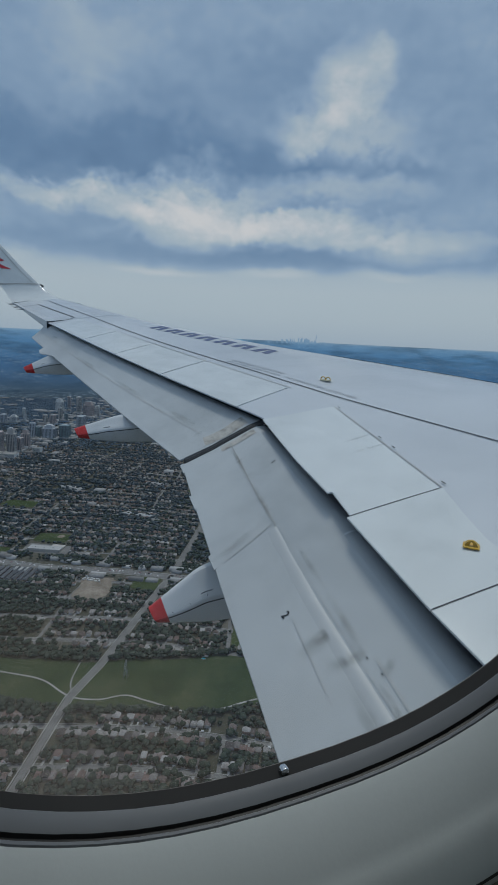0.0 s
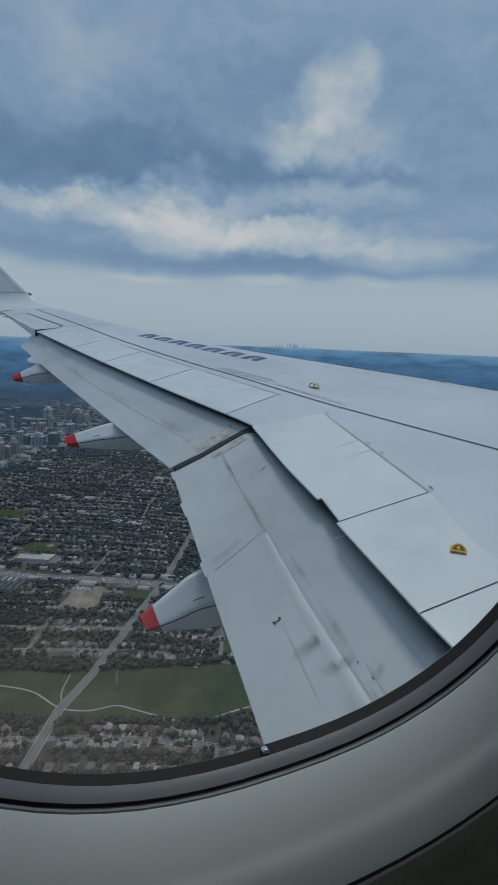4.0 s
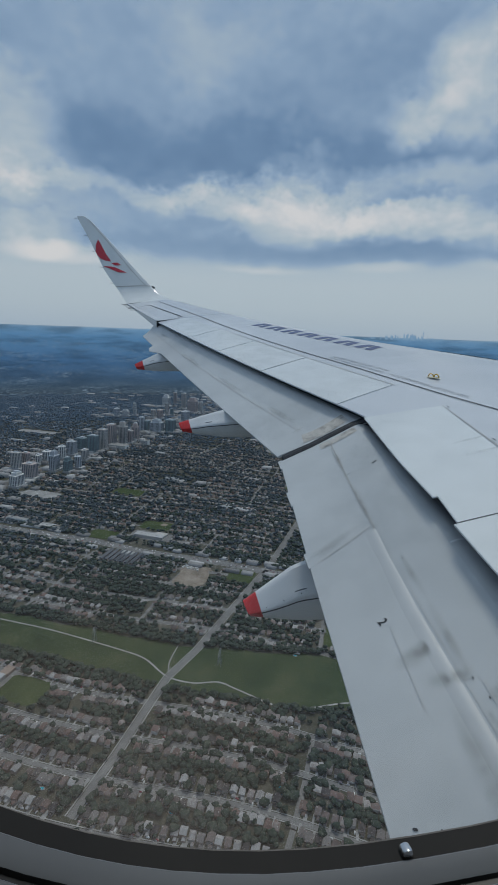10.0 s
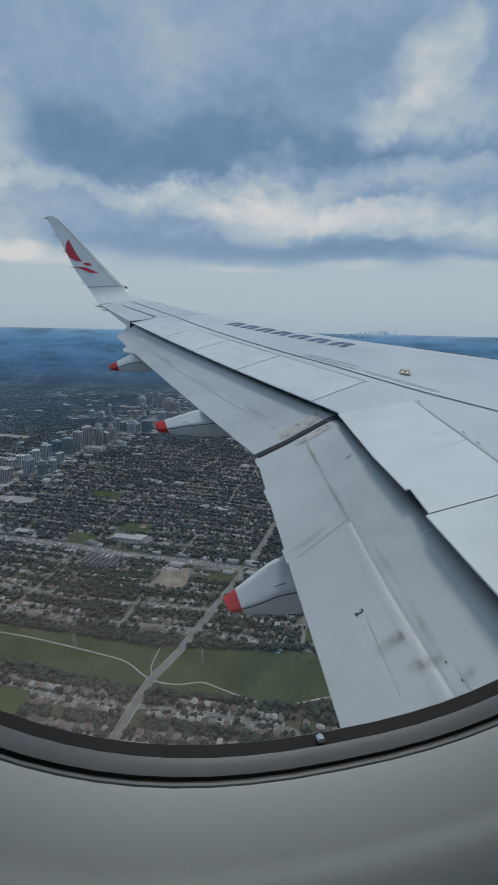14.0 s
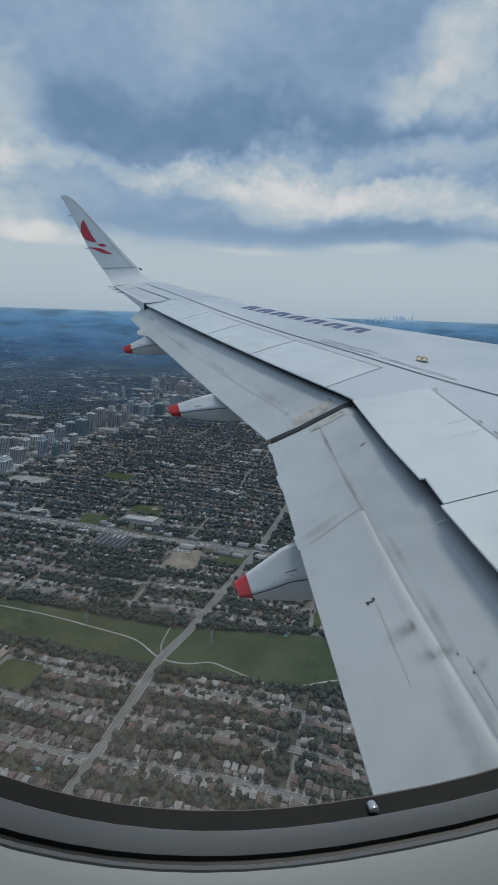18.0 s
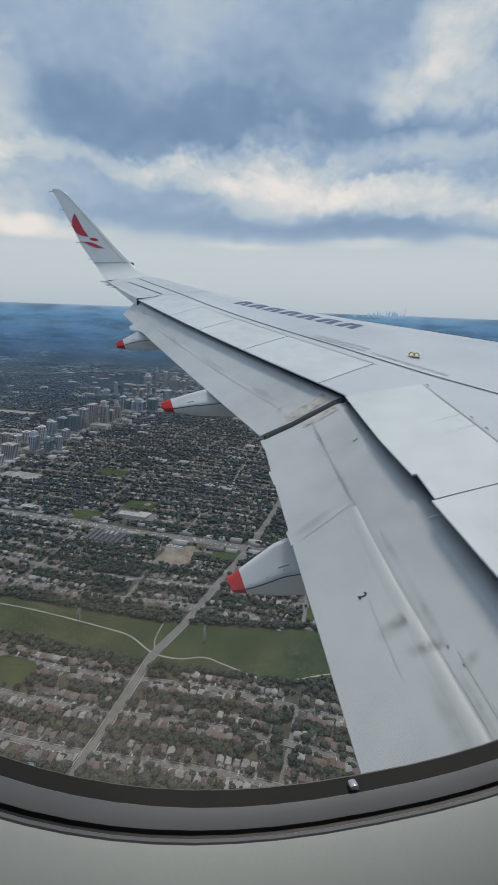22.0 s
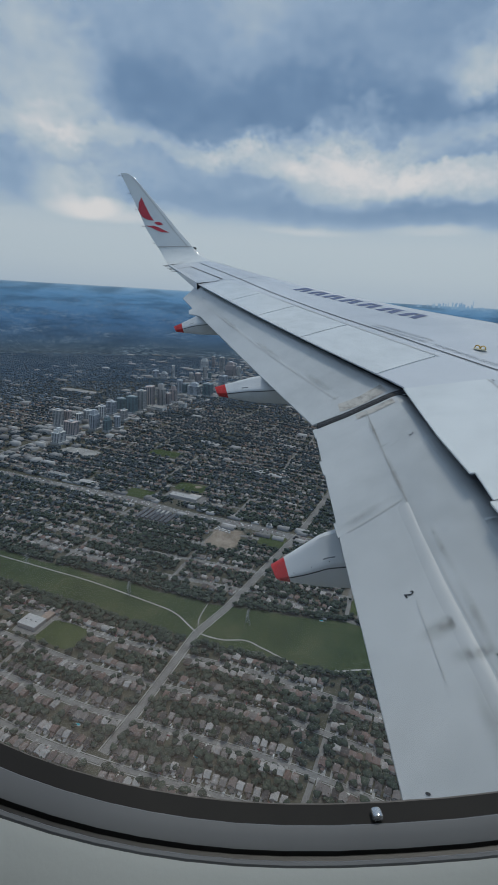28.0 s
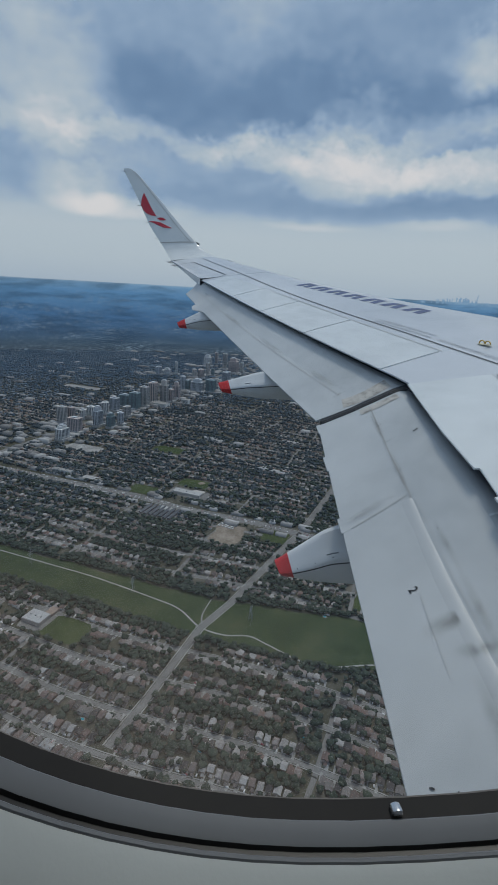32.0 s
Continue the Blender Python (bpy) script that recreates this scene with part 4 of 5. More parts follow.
# far woods and walls: distance haze put into the base colours, bluer farther out
leaf_far_haze = material("far_woods", [(0.047, 0.060, 0.066), (0.068, 0.084, 0.092), (0.10, 0.12, 0.13)], 0.8, 0, 0.4, 0.05, per="island", spec=0.15)
far_walls_haze = material("far_walls_haze", [(0.09, 0.11, 0.13), (0.13, 0.15, 0.175), (0.19, 0.21, 0.24)], 0.85, 0, 2.0, 0.3, per="island", spec=0.2)
leaf_horizon_haze = material("horizon_woods", [(0.080, 0.118, 0.160), (0.100, 0.143, 0.190), (0.130, 0.178, 0.228)], 0.8, 0, 0.4, 0.05, per="island", spec=0.15)
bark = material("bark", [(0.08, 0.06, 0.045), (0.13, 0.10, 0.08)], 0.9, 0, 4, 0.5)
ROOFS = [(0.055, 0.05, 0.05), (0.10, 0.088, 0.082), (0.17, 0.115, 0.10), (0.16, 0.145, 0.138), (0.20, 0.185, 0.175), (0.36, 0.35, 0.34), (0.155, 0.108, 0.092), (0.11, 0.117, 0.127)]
# far roofs carry the same painted haze
far_roofs_haze = material("far_roofs_haze", [(0.099, 0.121, 0.149), (0.132, 0.16, 0.193), (0.187, 0.215, 0.248), (0.33, 0.363, 0.396)], 0.85, 0, 1.5, 0.2, per="island", spec=0.2)
roof_one = material("shingles", ROOFS, 0.85, 0, 1.5, 0.2, per="object", spec=0.2)
roof_many = material("roof_shingles", ROOFS, 0.85, 0, 1.5, 0.2, per="island", spec=0.2)
WALLS = [(0.22, 0.14, 0.11), (0.33, 0.265, 0.22), (0.40, 0.36, 0.325), (0.52, 0.50, 0.475), (0.29, 0.20, 0.165)]
wall_one = material("house_brick", WALLS, 0.85, 0, 2.0, 0.3, per="object", spec=0.2)
wall_many = material("house_walls", WALLS, 0.85, 0, 2.0, 0.3, per="island", spec=0.2)
flat_roofs = material("flat_roofs", [(0.18, 0.175, 0.17), (0.27, 0.265, 0.26), (0.36, 0.355, 0.35), (0.52, 0.52, 0.52)], 0.8, 0, 0.3, 0.05, per="island", spec=0.2)
car_paint = material("car_paint", [(0.02, 0.02, 0.025), (0.30, 0.30, 0.31), (0.62, 0.62, 0.62), (0.75, 0.75, 0.74), (0.22, 0.03, 0.03), (0.06, 0.08, 0.16)], 0.3, 0, 2, 0.4, per="island")
tower_walls = [material("tower_beige", [(0.46, 0.43, 0.40), (0.56, 0.53, 0.50)], 0.8, 0, 0.3, 0.03),
               material("tower_grey", [(0.42, 0.44, 0.47), (0.52, 0.54, 0.57)], 0.7, 0, 0.3, 0.03),
               material("tower_pink", [(0.44, 0.37, 0.35), (0.54, 0.46, 0.43)], 0.8, 0, 0.3, 0.03),
               material("tower_green_glass", [(0.16, 0.22, 0.23), (0.24, 0.31, 0.32)], 0.35, 0, 0.3, 0.03),
               material("tower_white", [(0.62, 0.61, 0.59), (0.72, 0.71, 0.69)], 0.7, 0, 0.3, 0.03)]
tower_glass = material("tower_glass", [(0.10, 0.115, 0.13), (0.16, 0.175, 0.19)], 0.35, 0.0, 0.2, 0.03, spec=0.4)
steel = material("pylon_steel", [(0.30, 0.31, 0.31), (0.42, 0.43, 0.43)], 0.6, 0.4, 1, 0.2)

UX, UY = 0.4066, 0.9136      # along the main avenue
VX, VY = -0.9136, 0.4066     # away from the flight path


def uv(u, v, z=0.0):
    return Vector((u * UX + v * VX, u * UY + v * VY, z))


TURN = math.degrees(math.atan2(UY, UX))
rng = np.random.default_rng(7)


def stuff_mesh(name, temp_v, temp_f, loc, scale, rot, mat, label, category, parent=None):
    """Many copies of a small template joined in one mesh. temp_f: triangles."""
    tv, tf = np.asarray(temp_v, float), np.asarray(temp_f, int)
    n, k = len(loc), len(tv)
    c, s = np.cos(rot)[:, None], np.sin(rot)[:, None]
    p = tv[None] * scale[:, None, :]
    x, y = p[..., 0] * c - p[..., 1] * s, p[..., 0] * s + p[..., 1] * c
    v = np.stack([x, y, p[..., 2]], -1) + loc[:, None, :]
    f = (tf[None] + (np.arange(n) * k)[:, None, None]).reshape(-1)
    me = bpy.data.meshes.new(name)
    me.vertices.add(n * k)
    me.vertices.foreach_set("co", v.reshape(-1).astype(np.float32))
    me.loops.add(len(f))
    me.loops.foreach_set("vertex_index", f.astype(np.int32))
    me.polygons.add(len(f) // 3)
    me.polygons.foreach_set("loop_start", np.arange(0, len(f), 3, dtype=np.int32))
    me.materials.append(mat)
    me.update(calc_edges=True)
    ob = new(name, me)
    if parent is not None:
        ob.parent = parent
    return tagged(ob, label, category, kind="stuff")


BOX_V = [(-.5, -.5, 0), (.5, -.5, 0), (.5, .5, 0), (-.5, .5, 0), (-.5, -.5, 1), (.5, -.5, 1), (.5, .5, 1), (-.5, .5, 1)]
BOX_F = [(4, 5, 6), (4, 6, 7), (0, 1, 5), (0, 5, 4), (1, 2, 6), (1, 6, 5), (2, 3, 7), (2, 7, 6), (3, 0, 4), (3, 4, 7)]
GABLE_V = [(-.55, -.55, 0), (.55, -.55, 0), (.55, .55, 0), (-.55, .55, 0), (-.55, 0, 1), (.55, 0, 1)]
GABLE_F = [(0, 1, 5), (0, 5, 4), (2, 3, 4), (2, 4, 5), (1, 2, 5), (3, 0, 4)]
HIP_V = [(-.55, -.55, 0), (.55, -.55, 0), (.55, .55, 0), (-.55, .55, 0), (-.22, 0, 1), (.22, 0, 1)]


def ico(sub, seed, rough):
    bm = bmesh.new()
    bmesh.ops.create_icosphere(bm, subdivisions=sub, radius=1.0)
    for v in bm.verts:
        v.co *= 1 + rough * noise.noise(v.co * 1.7 + Vector((seed * 3.1, seed, 0))) + rough * 0.6 * noise.noise(v.co * 4.1 + Vector((0, seed, 5)))
    out = [tuple(v.co) for v in bm.verts], [tuple(v.index for v in f.verts) for f in bm.faces]
    bm.free()
    return out


def crown_template(seed, blobs, sub):
    r = random.Random(seed)
    vs, fs = [], []
    for i in range(blobs):
        a, d = r.uniform(0, 6.28), (0 if i == 0 else r.uniform(0.25, 0.6))
        h, s = (0.62 if i == 0 else r.uniform(0.35, 0.85)), (0.55 if i == 0 else r.uniform(0.28, 0.42))
        v, f = ico(sub, seed * 10 + i, 0.45)
        off = len(vs)
        vs += [(x * s + d * 0.7 * math.cos(a), y * s + d * 0.7 * math.sin(a), h + z * s * 0.75) for x, y, z in v]
        fs += [tuple(k + off for k in t) for t in f]
    return vs, fs


# ground sheet, out to the horizon
N = 96
disc_v = [(0, 0, 0)]
for rad in (3300, 4940):
    disc_v += [(rad * math.cos(2 * math.pi * i / N), rad * math.sin(2 * math.pi * i / N), 0) for i in range(N)]
disc_f = [(0, i + 1, (i + 1) % N + 1) for i in range(N)] + [(i + 1, i + 1 + N, (i + 1) % N + 1 + N, (i + 1) % N + 1) for i in range(N)]
# outer ring of the ground, bluish haze in its colour
far_plain_haze = material("far_plain_haze", [(0.047, 0.074, 0.112), (0.065, 0.1, 0.143), (0.088, 0.13, 0.179), (0.156, 0.202, 0.247)], 0.95, 0, 0.018, 0.0022, spec=0.0)
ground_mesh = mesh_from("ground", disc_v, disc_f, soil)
ground_mesh.materials.append(far_plain_haze)
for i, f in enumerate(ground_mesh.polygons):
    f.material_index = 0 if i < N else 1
ground = new("ground", ground_mesh)
tagged(ground, "flat suburban ground of lawns, yards and bare earth", "ground", kind="structure")


def flat_band(name, pts, width, z, mat, label, category, kind="structure"):
    rows = []
    for i, (u, v) in enumerate(pts):
        a, b = pts[max(i - 1, 0)], pts[min(i + 1, len(pts) - 1)]
        d = Vector((b[0] - a[0], b[1] - a[1])).normalized() * width / 2
        rows.append([uv(u - d.y, v + d.x, z), uv(u + d.y, v - d.x, z)])
    bm, _ = sheet(rows, False, False)
    me = bpy.data.meshes.new(name)
    bm.to_mesh(me)
    bm.free()
    me.materials.append(mat)
    return tagged(new(name, me), label, category, kind=kind)


def curve_pts(pts, n=40):
    """A smooth line through the points."""
    t = np.arange(len(pts))
    s = np.linspace(0, len(pts) - 1, n)
    p = np.array(pts, float)
    m = np.gradient(p, axis=0)
    i = np.minimum(s.astype(int), len(pts) - 2)
    x = (s - i)[:, None]
    h = (2 * x**3 - 3 * x**2 + 1) * p[i] + (x**3 - 2 * x**2 + x) * m[i] + (-2 * x**3 + 3 * x**2) * p[i + 1] + (x**3 - x**2) * m[i + 1]
    return [tuple(q) for q in h]


def corridor(u):
    return (float(np.interp(u, [-1500, -654, -316, -91, -10, 600], [640, 670, 671, 692, 726, 820])),
            float(np.interp(u, [-1500, -736, -354, -73, 600], [730, 765, 781, 841, 930])))


us = np.linspace(-1500, 700, 60)
bm, _ = sheet([[uv(u, corridor(u)[0] + 4 * math.sin(u / 37), 0.25), uv(u, sum(corridor(u)) / 2, 0.25), uv(u, corridor(u)[1] + 5 * math.sin(u / 23), 0.25)] for u in us], False, False)
me = bpy.data.meshes.new("meadow")
bm.to_mesh(me); bm.free()
me.materials.append(meadow)
tagged(new("meadow", me), "long green power line corridor of mown grass", "grass", kind="structure")
path_uv = [(-1100, 735), (-717, 742), (-602, 743), (-451, 733), (-392, 724), (-333, 694), (-283, 693), (-242, 709), (-203, 702), (-129, 687), (-74, 703), (-20, 732), (120, 790), (260, 800), (520, 850)]
flat_band("footpath", curve_pts(path_uv, 140), 3.4, 0.45, concrete, "pale winding asphalt footpath through the grass", "path")
flat_band("footpath", curve_pts([(-331, 700), (-345, 730), (-350, 780)], 12), 2.4, 0.44, concrete, "short pale footpath crossing the grass", "path")

# roads
def road_v(u):                    # the road over the corridor, slightly askew
    return [(u0, v0) for u0, v0 in ((-334, 420), (-330, 520), (-331, 690), (-311, 782), (-295, 917), (-275, 1082), (-265, 1140), (-250, 1500), (-250, 2600))]


def road_u(v):
    return float(np.interp(v, [p[1] for p in road_v(0)], [p[0] for p in road_v(0)]))


flat_band("road", road_v(0), 11, 0.5, asphalt, "two-lane grey residential road with pavements", "road")
for side_off in (-7.4, 7.4):
    flat_band("pavement", [(u + side_off, v) for u, v in road_v(0)], 2.0, 0.55, concrete, "pale concrete pavement beside the road", "pavement")
flat_band("road", [(-1700, 1110), (-1054, 1130), (-783, 1141), (-603, 1127), (-385, 1138), (-257, 1130), (300, 1150), (900, 1160)], 20, 0.5, asphalt, "wide grey avenue crossing the suburb", "road")
for side_off in (-13, 13):
    flat_band("pavement", [(-1700, 1110 + side_off), (-1054, 1130 + side_off), (-783, 1141 + side_off), (-603, 1127 + side_off), (-385, 1138 + side_off), (-257, 1130 + side_off), (300, 1150 + side_off), (900, 1160 + side_off)], 2.6, 0.55, concrete, "pale concrete pavement beside the avenue", "pavement")
flat_band("road", [(-1400, 700), (-1390, 1500), (-1400, 2500), (-1430, 3400), (-1480, 4500)], 26, 0.5, asphalt, "wide city street between high towers", "road")
flat_band("road", [(-3200, 4150), (-1200, 4210), (0, 4300), (1500, 4380)], 42, 0.5, concrete, "distant pale motorway", "road")
flat_band("road", [(-3000, 3050), (-1300, 3080), (200, 3110), (1800, 3150)], 18, 0.5, asphalt, "distant avenue", "road")
flat_band("road", [(-2500, 2080), (-1300, 2100), (200, 2120), (1200, 2140)], 18, 0.5, asphalt, "distant avenue", "road")

near_streets = [418, 486, 556, 626, 836, 912, 986, 1062]
far_streets = [1141 + 74 * k for k in range(1, 46)]
cross = [-308 + 205 * k for k in range(-14, 10)]


def bend(u, v):
    """How far a street at v has wandered by the time it reaches u."""
    return 15 * math.sin(u / 230 + v / 380) + 6 * math.sin(u / 87 + v / 240 + 1)


def crossings(v):
    """The side streets that cross the strip of blocks at v; they shift from strip to strip."""
    strip = int((v - 418) // 296)
    pick = random.Random(strip * 17 + 3)
    return [c + pick.uniform(-70, 70) for c in cross if pick.random() < 0.8 and abs(c + 308) > 1]


for v in near_streets:
    for name, off, wide, z, mat, label in (("road", 0, 7.0, 0.40, asphalt, "narrow pale grey residential street"), ("pavement", -5.0, 1.4, 0.46, concrete, "narrow concrete pavement along the street"),
                                           ("pavement", 5.0, 1.4, 0.46, concrete, "narrow concrete pavement along the street")):
        flat_band(name, [(u, v + off + bend(u, v)) for u in np.linspace(-1000, 520, 60)], wide, z, mat, label, name)
strips = []
for v in far_streets:
    for u in np.arange(-2550, 1050, 60.0):
        a, b = v + bend(u, v), v + bend(u + 60, v)
        strips.append((*uv(u + 30, (a + b) / 2)[:2], math.hypot(60, b - a) + 1.5, 8.0, 0.35, math.atan2(b - a, 60)))
for v0 in range(418, 4560, 296):
    for u in crossings(v0 + 1):
        for k in range(4):
            v = v0 + 74 * k + 37
            lo, hi = corridor(u)
            if lo - 45 < v < hi + 45 or abs(v - 1135) < 60 or (v < 1100 and u < -1000):
                continue
            d = 9 * math.sin((v + 37) / 120 + u) - 9 * math.sin((v - 37) / 120 + u)
            strips.append((*uv(u + 9 * math.sin(v / 120 + u), v)[:2], 7.5, 76.0, 0.33, -math.atan2(d, 74)))
arr = np.array(strips)
stuff_mesh("side_streets", [(-.5, -.5, 0), (.5, -.5, 0), (.5, .5, 0), (-.5, .5, 0)], [(0, 1, 2), (0, 2, 3)], np.c_[arr[:, :2], arr[:, 4]],
           np.c_[arr[:, 2:4], np.ones(len(arr))], np.radians(TURN) + arr[:, 5], asphalt, "narrow grey side streets of the suburb", "street")


# open lots: centre u, v, size, kind
lots = [(-659, 1304, 100, 62, grass, "school sports field of mown grass", "field"), (-775, 1190, 84, 60, grass, "small green park beside the avenue", "field"),
        (-318, 1089, 66, 62, grass, "small green field beside the avenue", "field"), (-432, 1048, 84, 104, dirt, "bare brown building site", "building site"),
        (-648, 1072, 108, 70, asphalt, "grey yards between rows of town houses", "yard"), (-40, 905, 90, 66, grass, "green field between trees", "field"),
        (-640, 1230, 130, 60, asphalt, "grey school yard", "yard"), (-120, 1110, 70, 44, concrete, "pale car park beside the avenue", "car park"),
        (-900, 1560, 120, 60, grass, "distant sports field", "field"), (-300, 1830, 130, 40, grass, "distant green strip of park", "field"),
        (-1180, 1420, 150, 70, concrete, "pale parking lot by the towers", "car park"), (-520, 2400, 150, 60, concrete, "distant pale car park", "car park"),
        (-545, 586, 78, 60, grass, "mown school field beside the houses", "field"), (-612, 590, 46, 66, asphalt, "grey school yard", "yard"), (-1000, 2900, 220, 60, concrete, "distant pale car park", "car park"), (-1900, 2300, 240, 70, concrete, "distant pale car park", "car park")]
for u, v, w, d, m, label, cat in lots:
    r = random.Random(int(u * 7 + v))
    rim = [uv(u + w / 2 * math.copysign(abs(math.cos(a)) ** 0.35, math.cos(a)) * r.uniform(*((0.70, 1.12) if m is dirt else (0.94, 1.05))),
              v + d / 2 * math.copysign(abs(math.sin(a)) ** 0.35, math.sin(a)) * r.uniform(0.94, 1.05), 0.6) for a in np.linspace(0, 2 * math.pi, 24, endpoint=False)]
    tagged(new(cat.replace(" ", "_"), mesh_from("lot", rim, [tuple(range(24))], m)), label, cat, kind="structure")
diamond = [uv(-640 + 11 * math.cos(a), 1318 + 11 * math.sin(a), 0.8) for a in np.linspace(0, 2 * math.pi, 20, endpoint=False)]
tagged(new("infield", mesh_from("infield", diamond, [tuple(range(20))], dirt)), "round tan baseball infield on grass", "infield", kind="structure")

TOWERS = [(-2103, -678, 74, 39), (-2140, -649, 63, 30), (-1866, -604, 58, 44), (-1975, -587, 61, 51), (-2217, -583, 51, 36), (-2077, -519, 85, 38), (-2280, -534, 58, 39), (-2347, -504, 66, 37),
          (-2056, -461, 64, 33), (-2110, -431, 55, 34), (-2444, -474, 62, 44), (-2254, -429, 49, 36), (-2392, -415, 85, 48), (-2467, -380, 101, 39), (-2546, -348, 110, 51), (-2573, -295, 118, 40),
          (-2601, -266, 67, 35), (-2178, -609, 44, 30), (-2660, -239, 95, 35)]
TOWERS += [(-3437, -311, 89, 27), (-3415, -428, 54, 42), (-3416, -370, 46, 45), (-2927, -225, 82, 41), (-2927, -195, 60, 39), (-2890, -137, 74, 70), (-2890, -58, 74, 51), (-3545, -95, 75, 28),
           (-3463, -59, 49, 24), (-3343, -181, 59, 38), (-3343, -137, 59, 38), (-3775, 25, 118, 36), (-3605, 88, 109, 63), (-3663, 152, 71, 32), (-4028, -43, 91, 25), (-3893, -109, 87, 51), (-3253, 33, 66, 57)]
tower_uv = [(x * UX + y * UY, x * VX + y * VY) for x, y, _, _ in TOWERS]


def reserved(u, v, pad=0.0):
    lo, hi = corridor(u)
    if lo - pad < v < hi + pad:
        return True
    if abs(v - 1135) < 24 or abs(u + 1400) < 30 or abs(u - road_u(v)) < 10 + pad and v < 2600:
        return True
    for a, b, w, d, *_ in lots:
        if abs(u - a) < w / 2 + 3 + pad and abs(v - b) < d / 2 + 3 + pad:
            return True
    return any(abs(u - a) < 48 and abs(v - b) < 48 for a, b in tower_uv) if v > 1300 else False


def in_view(x, y):
    return x < -330 and -0.66 * -x - 60 < y < 0.72 * -x + 40 and x * x + y * y < 4630 ** 2


# ---- houses ----
strip_cross = {k: crossings(418 + 296 * k + 1) for k in range(-2, 18)}


def crossings_at(v):
    return strip_cross[int((v - 418) // 296)]


def wooded(u, v):
    """Above 0 where a park or a wood takes the place of houses."""
    return noise.noise(Vector((u / 330, v / 260, 9.0))) + 0.4 * noise.noise(Vector((u / 90, v / 80, 2.0))) - 0.30


spots = []
r = random.Random(11)
for k, v0 in enumerate(near_streets + far_streets):
    step = 10.4 if v0 < 640 else 13.5 if v0 < 1800 else 17.0
    for sgn in (-1, 1):
        u = -3300.0
        while u < 2600:
            u += step * r.uniform(0.9, 1.25)
            v = v0 + sgn * (17 + r.uniform(-2, 3)) + bend(u, v0)
            x, y, _ = uv(u, v)
            if not in_view(x, y) or reserved(u, v, 4) or r.random() < 0.06 or (v > 640 and wooded(u, v) > 0):
                continue
            if v > 2300 and r.random() < 0.55 - 0.8 * noise.noise(Vector((u / 260, v / 120, 5.0))):
                continue
            if min(abs(u - c) for c in crossings_at(v)) < 12:
                continue
            spots.append((u, v, sgn))
spots.sort(key=lambda s: (s[1] * 1.0) + 0.15 * abs(s[0] + 330))


def house_mesh(kind):
    rr = random.Random(kind * 5 + 1)
    w, d, h = rr.uniform(7.5, 9.6), rr.uniform(9, 12), rr.uniform(4.6, 6.2)
    wing_w, wing_d, wing_h = w * rr.uniform(0.45, 0.6), 5.0, 3.0
    wv, wf, rv, rf = [], [], [], []

    def add(vs, fs, tv, tf, size, at, turn=0):
        off = len(vs)
        for a, b, c in tv:
            if turn:
                a, b = b, -a
            vs.append((a * size[0] + at[0], b * size[1] + at[1], c * size[2] + at[2]))
        fs.extend(tuple(i + off for i in t) for t in tf)
    roof = GABLE_V if kind % 3 else HIP_V
    add(wv, wf, BOX_V, BOX_F, (w, d, h), (0, 0, 0))
    add(rv, rf, roof, GABLE_F, (w, d, 2.6), (0, 0, h - 0.05), kind % 2)
    add(wv, wf, BOX_V, BOX_F, (wing_w, wing_d, wing_h), (w * 0.2, -d / 2 - wing_d / 2 + 0.3, 0))
    add(rv, rf, HIP_V, GABLE_F, (wing_w, wing_d, 1.4), (w * 0.2, -d / 2 - wing_d / 2 + 0.3, wing_h - 0.05))
    chim = ([], [])
    add(chim[0], chim[1], BOX_V, BOX_F, (0.9, 0.7, 3.0), (-w * 0.3, d * 0.2, h))
    return (mesh_from("house_wall", wv, wf, wall_one), mesh_from("house_roof", rv, rf, roof_one), mesh_from("house_chimney", chim[0], chim[1], wall_one))


HOUSES = [house_mesh(k) for k in range(6)]
NEAR_HOUSES = 300
for i, (u, v, sgn) in enumerate(spots[:NEAR_HOUSES]):
    kind = r.randrange(6)
    m = Matrix.Translation(uv(u, v, 0)) @ Matrix.Rotation(radians(TURN + (180 if sgn < 0 else 0) + r.uniform(-4, 4)) + math.atan2(bend(u + 5, v) - bend(u - 5, v), 10), 4, "Z")
    ob = thing("house", ("two-storey brick house with gabled shingle roof", "brick family house with hipped shingle roof")[kind % 3 == 0], "house", m, "suburban houses")
    w, rf, ch = HOUSES[kind]
    part("wall", w, None, ob)
    roof = part("roof", rf, None, ob)
    part("chimney", ch, None, roof)
rest = spots[NEAR_HOUSES:]
loc = np.array([uv(u, v, 0) for u, v, _ in rest])
num = len(loc)
size = np.c_[rng.uniform(7.5, 11, num), rng.uniform(8.5, 12.5, num), rng.uniform(4.2, 6.4, num)]
rot = np.radians(TURN + rng.choice([0, 90], num) + rng.uniform(-4, 4, num))
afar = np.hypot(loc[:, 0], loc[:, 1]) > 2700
for sel, mat, lab in ((~afar, wall_many, "walls of many suburban brick houses"), (afar, far_walls_haze, "bluish walls of houses far off")):
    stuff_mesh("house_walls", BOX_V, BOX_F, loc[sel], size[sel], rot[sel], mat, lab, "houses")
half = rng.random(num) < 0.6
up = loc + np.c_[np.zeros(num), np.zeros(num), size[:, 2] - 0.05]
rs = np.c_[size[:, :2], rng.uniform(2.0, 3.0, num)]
for sel, mat, lab in ((~afar, roof_many, "shingle roofs of many suburban houses"), (afar, far_roofs_haze, "bluish grey roofs of houses far off")):
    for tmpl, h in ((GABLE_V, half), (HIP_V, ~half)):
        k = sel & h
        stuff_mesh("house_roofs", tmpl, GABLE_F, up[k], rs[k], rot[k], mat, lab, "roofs")
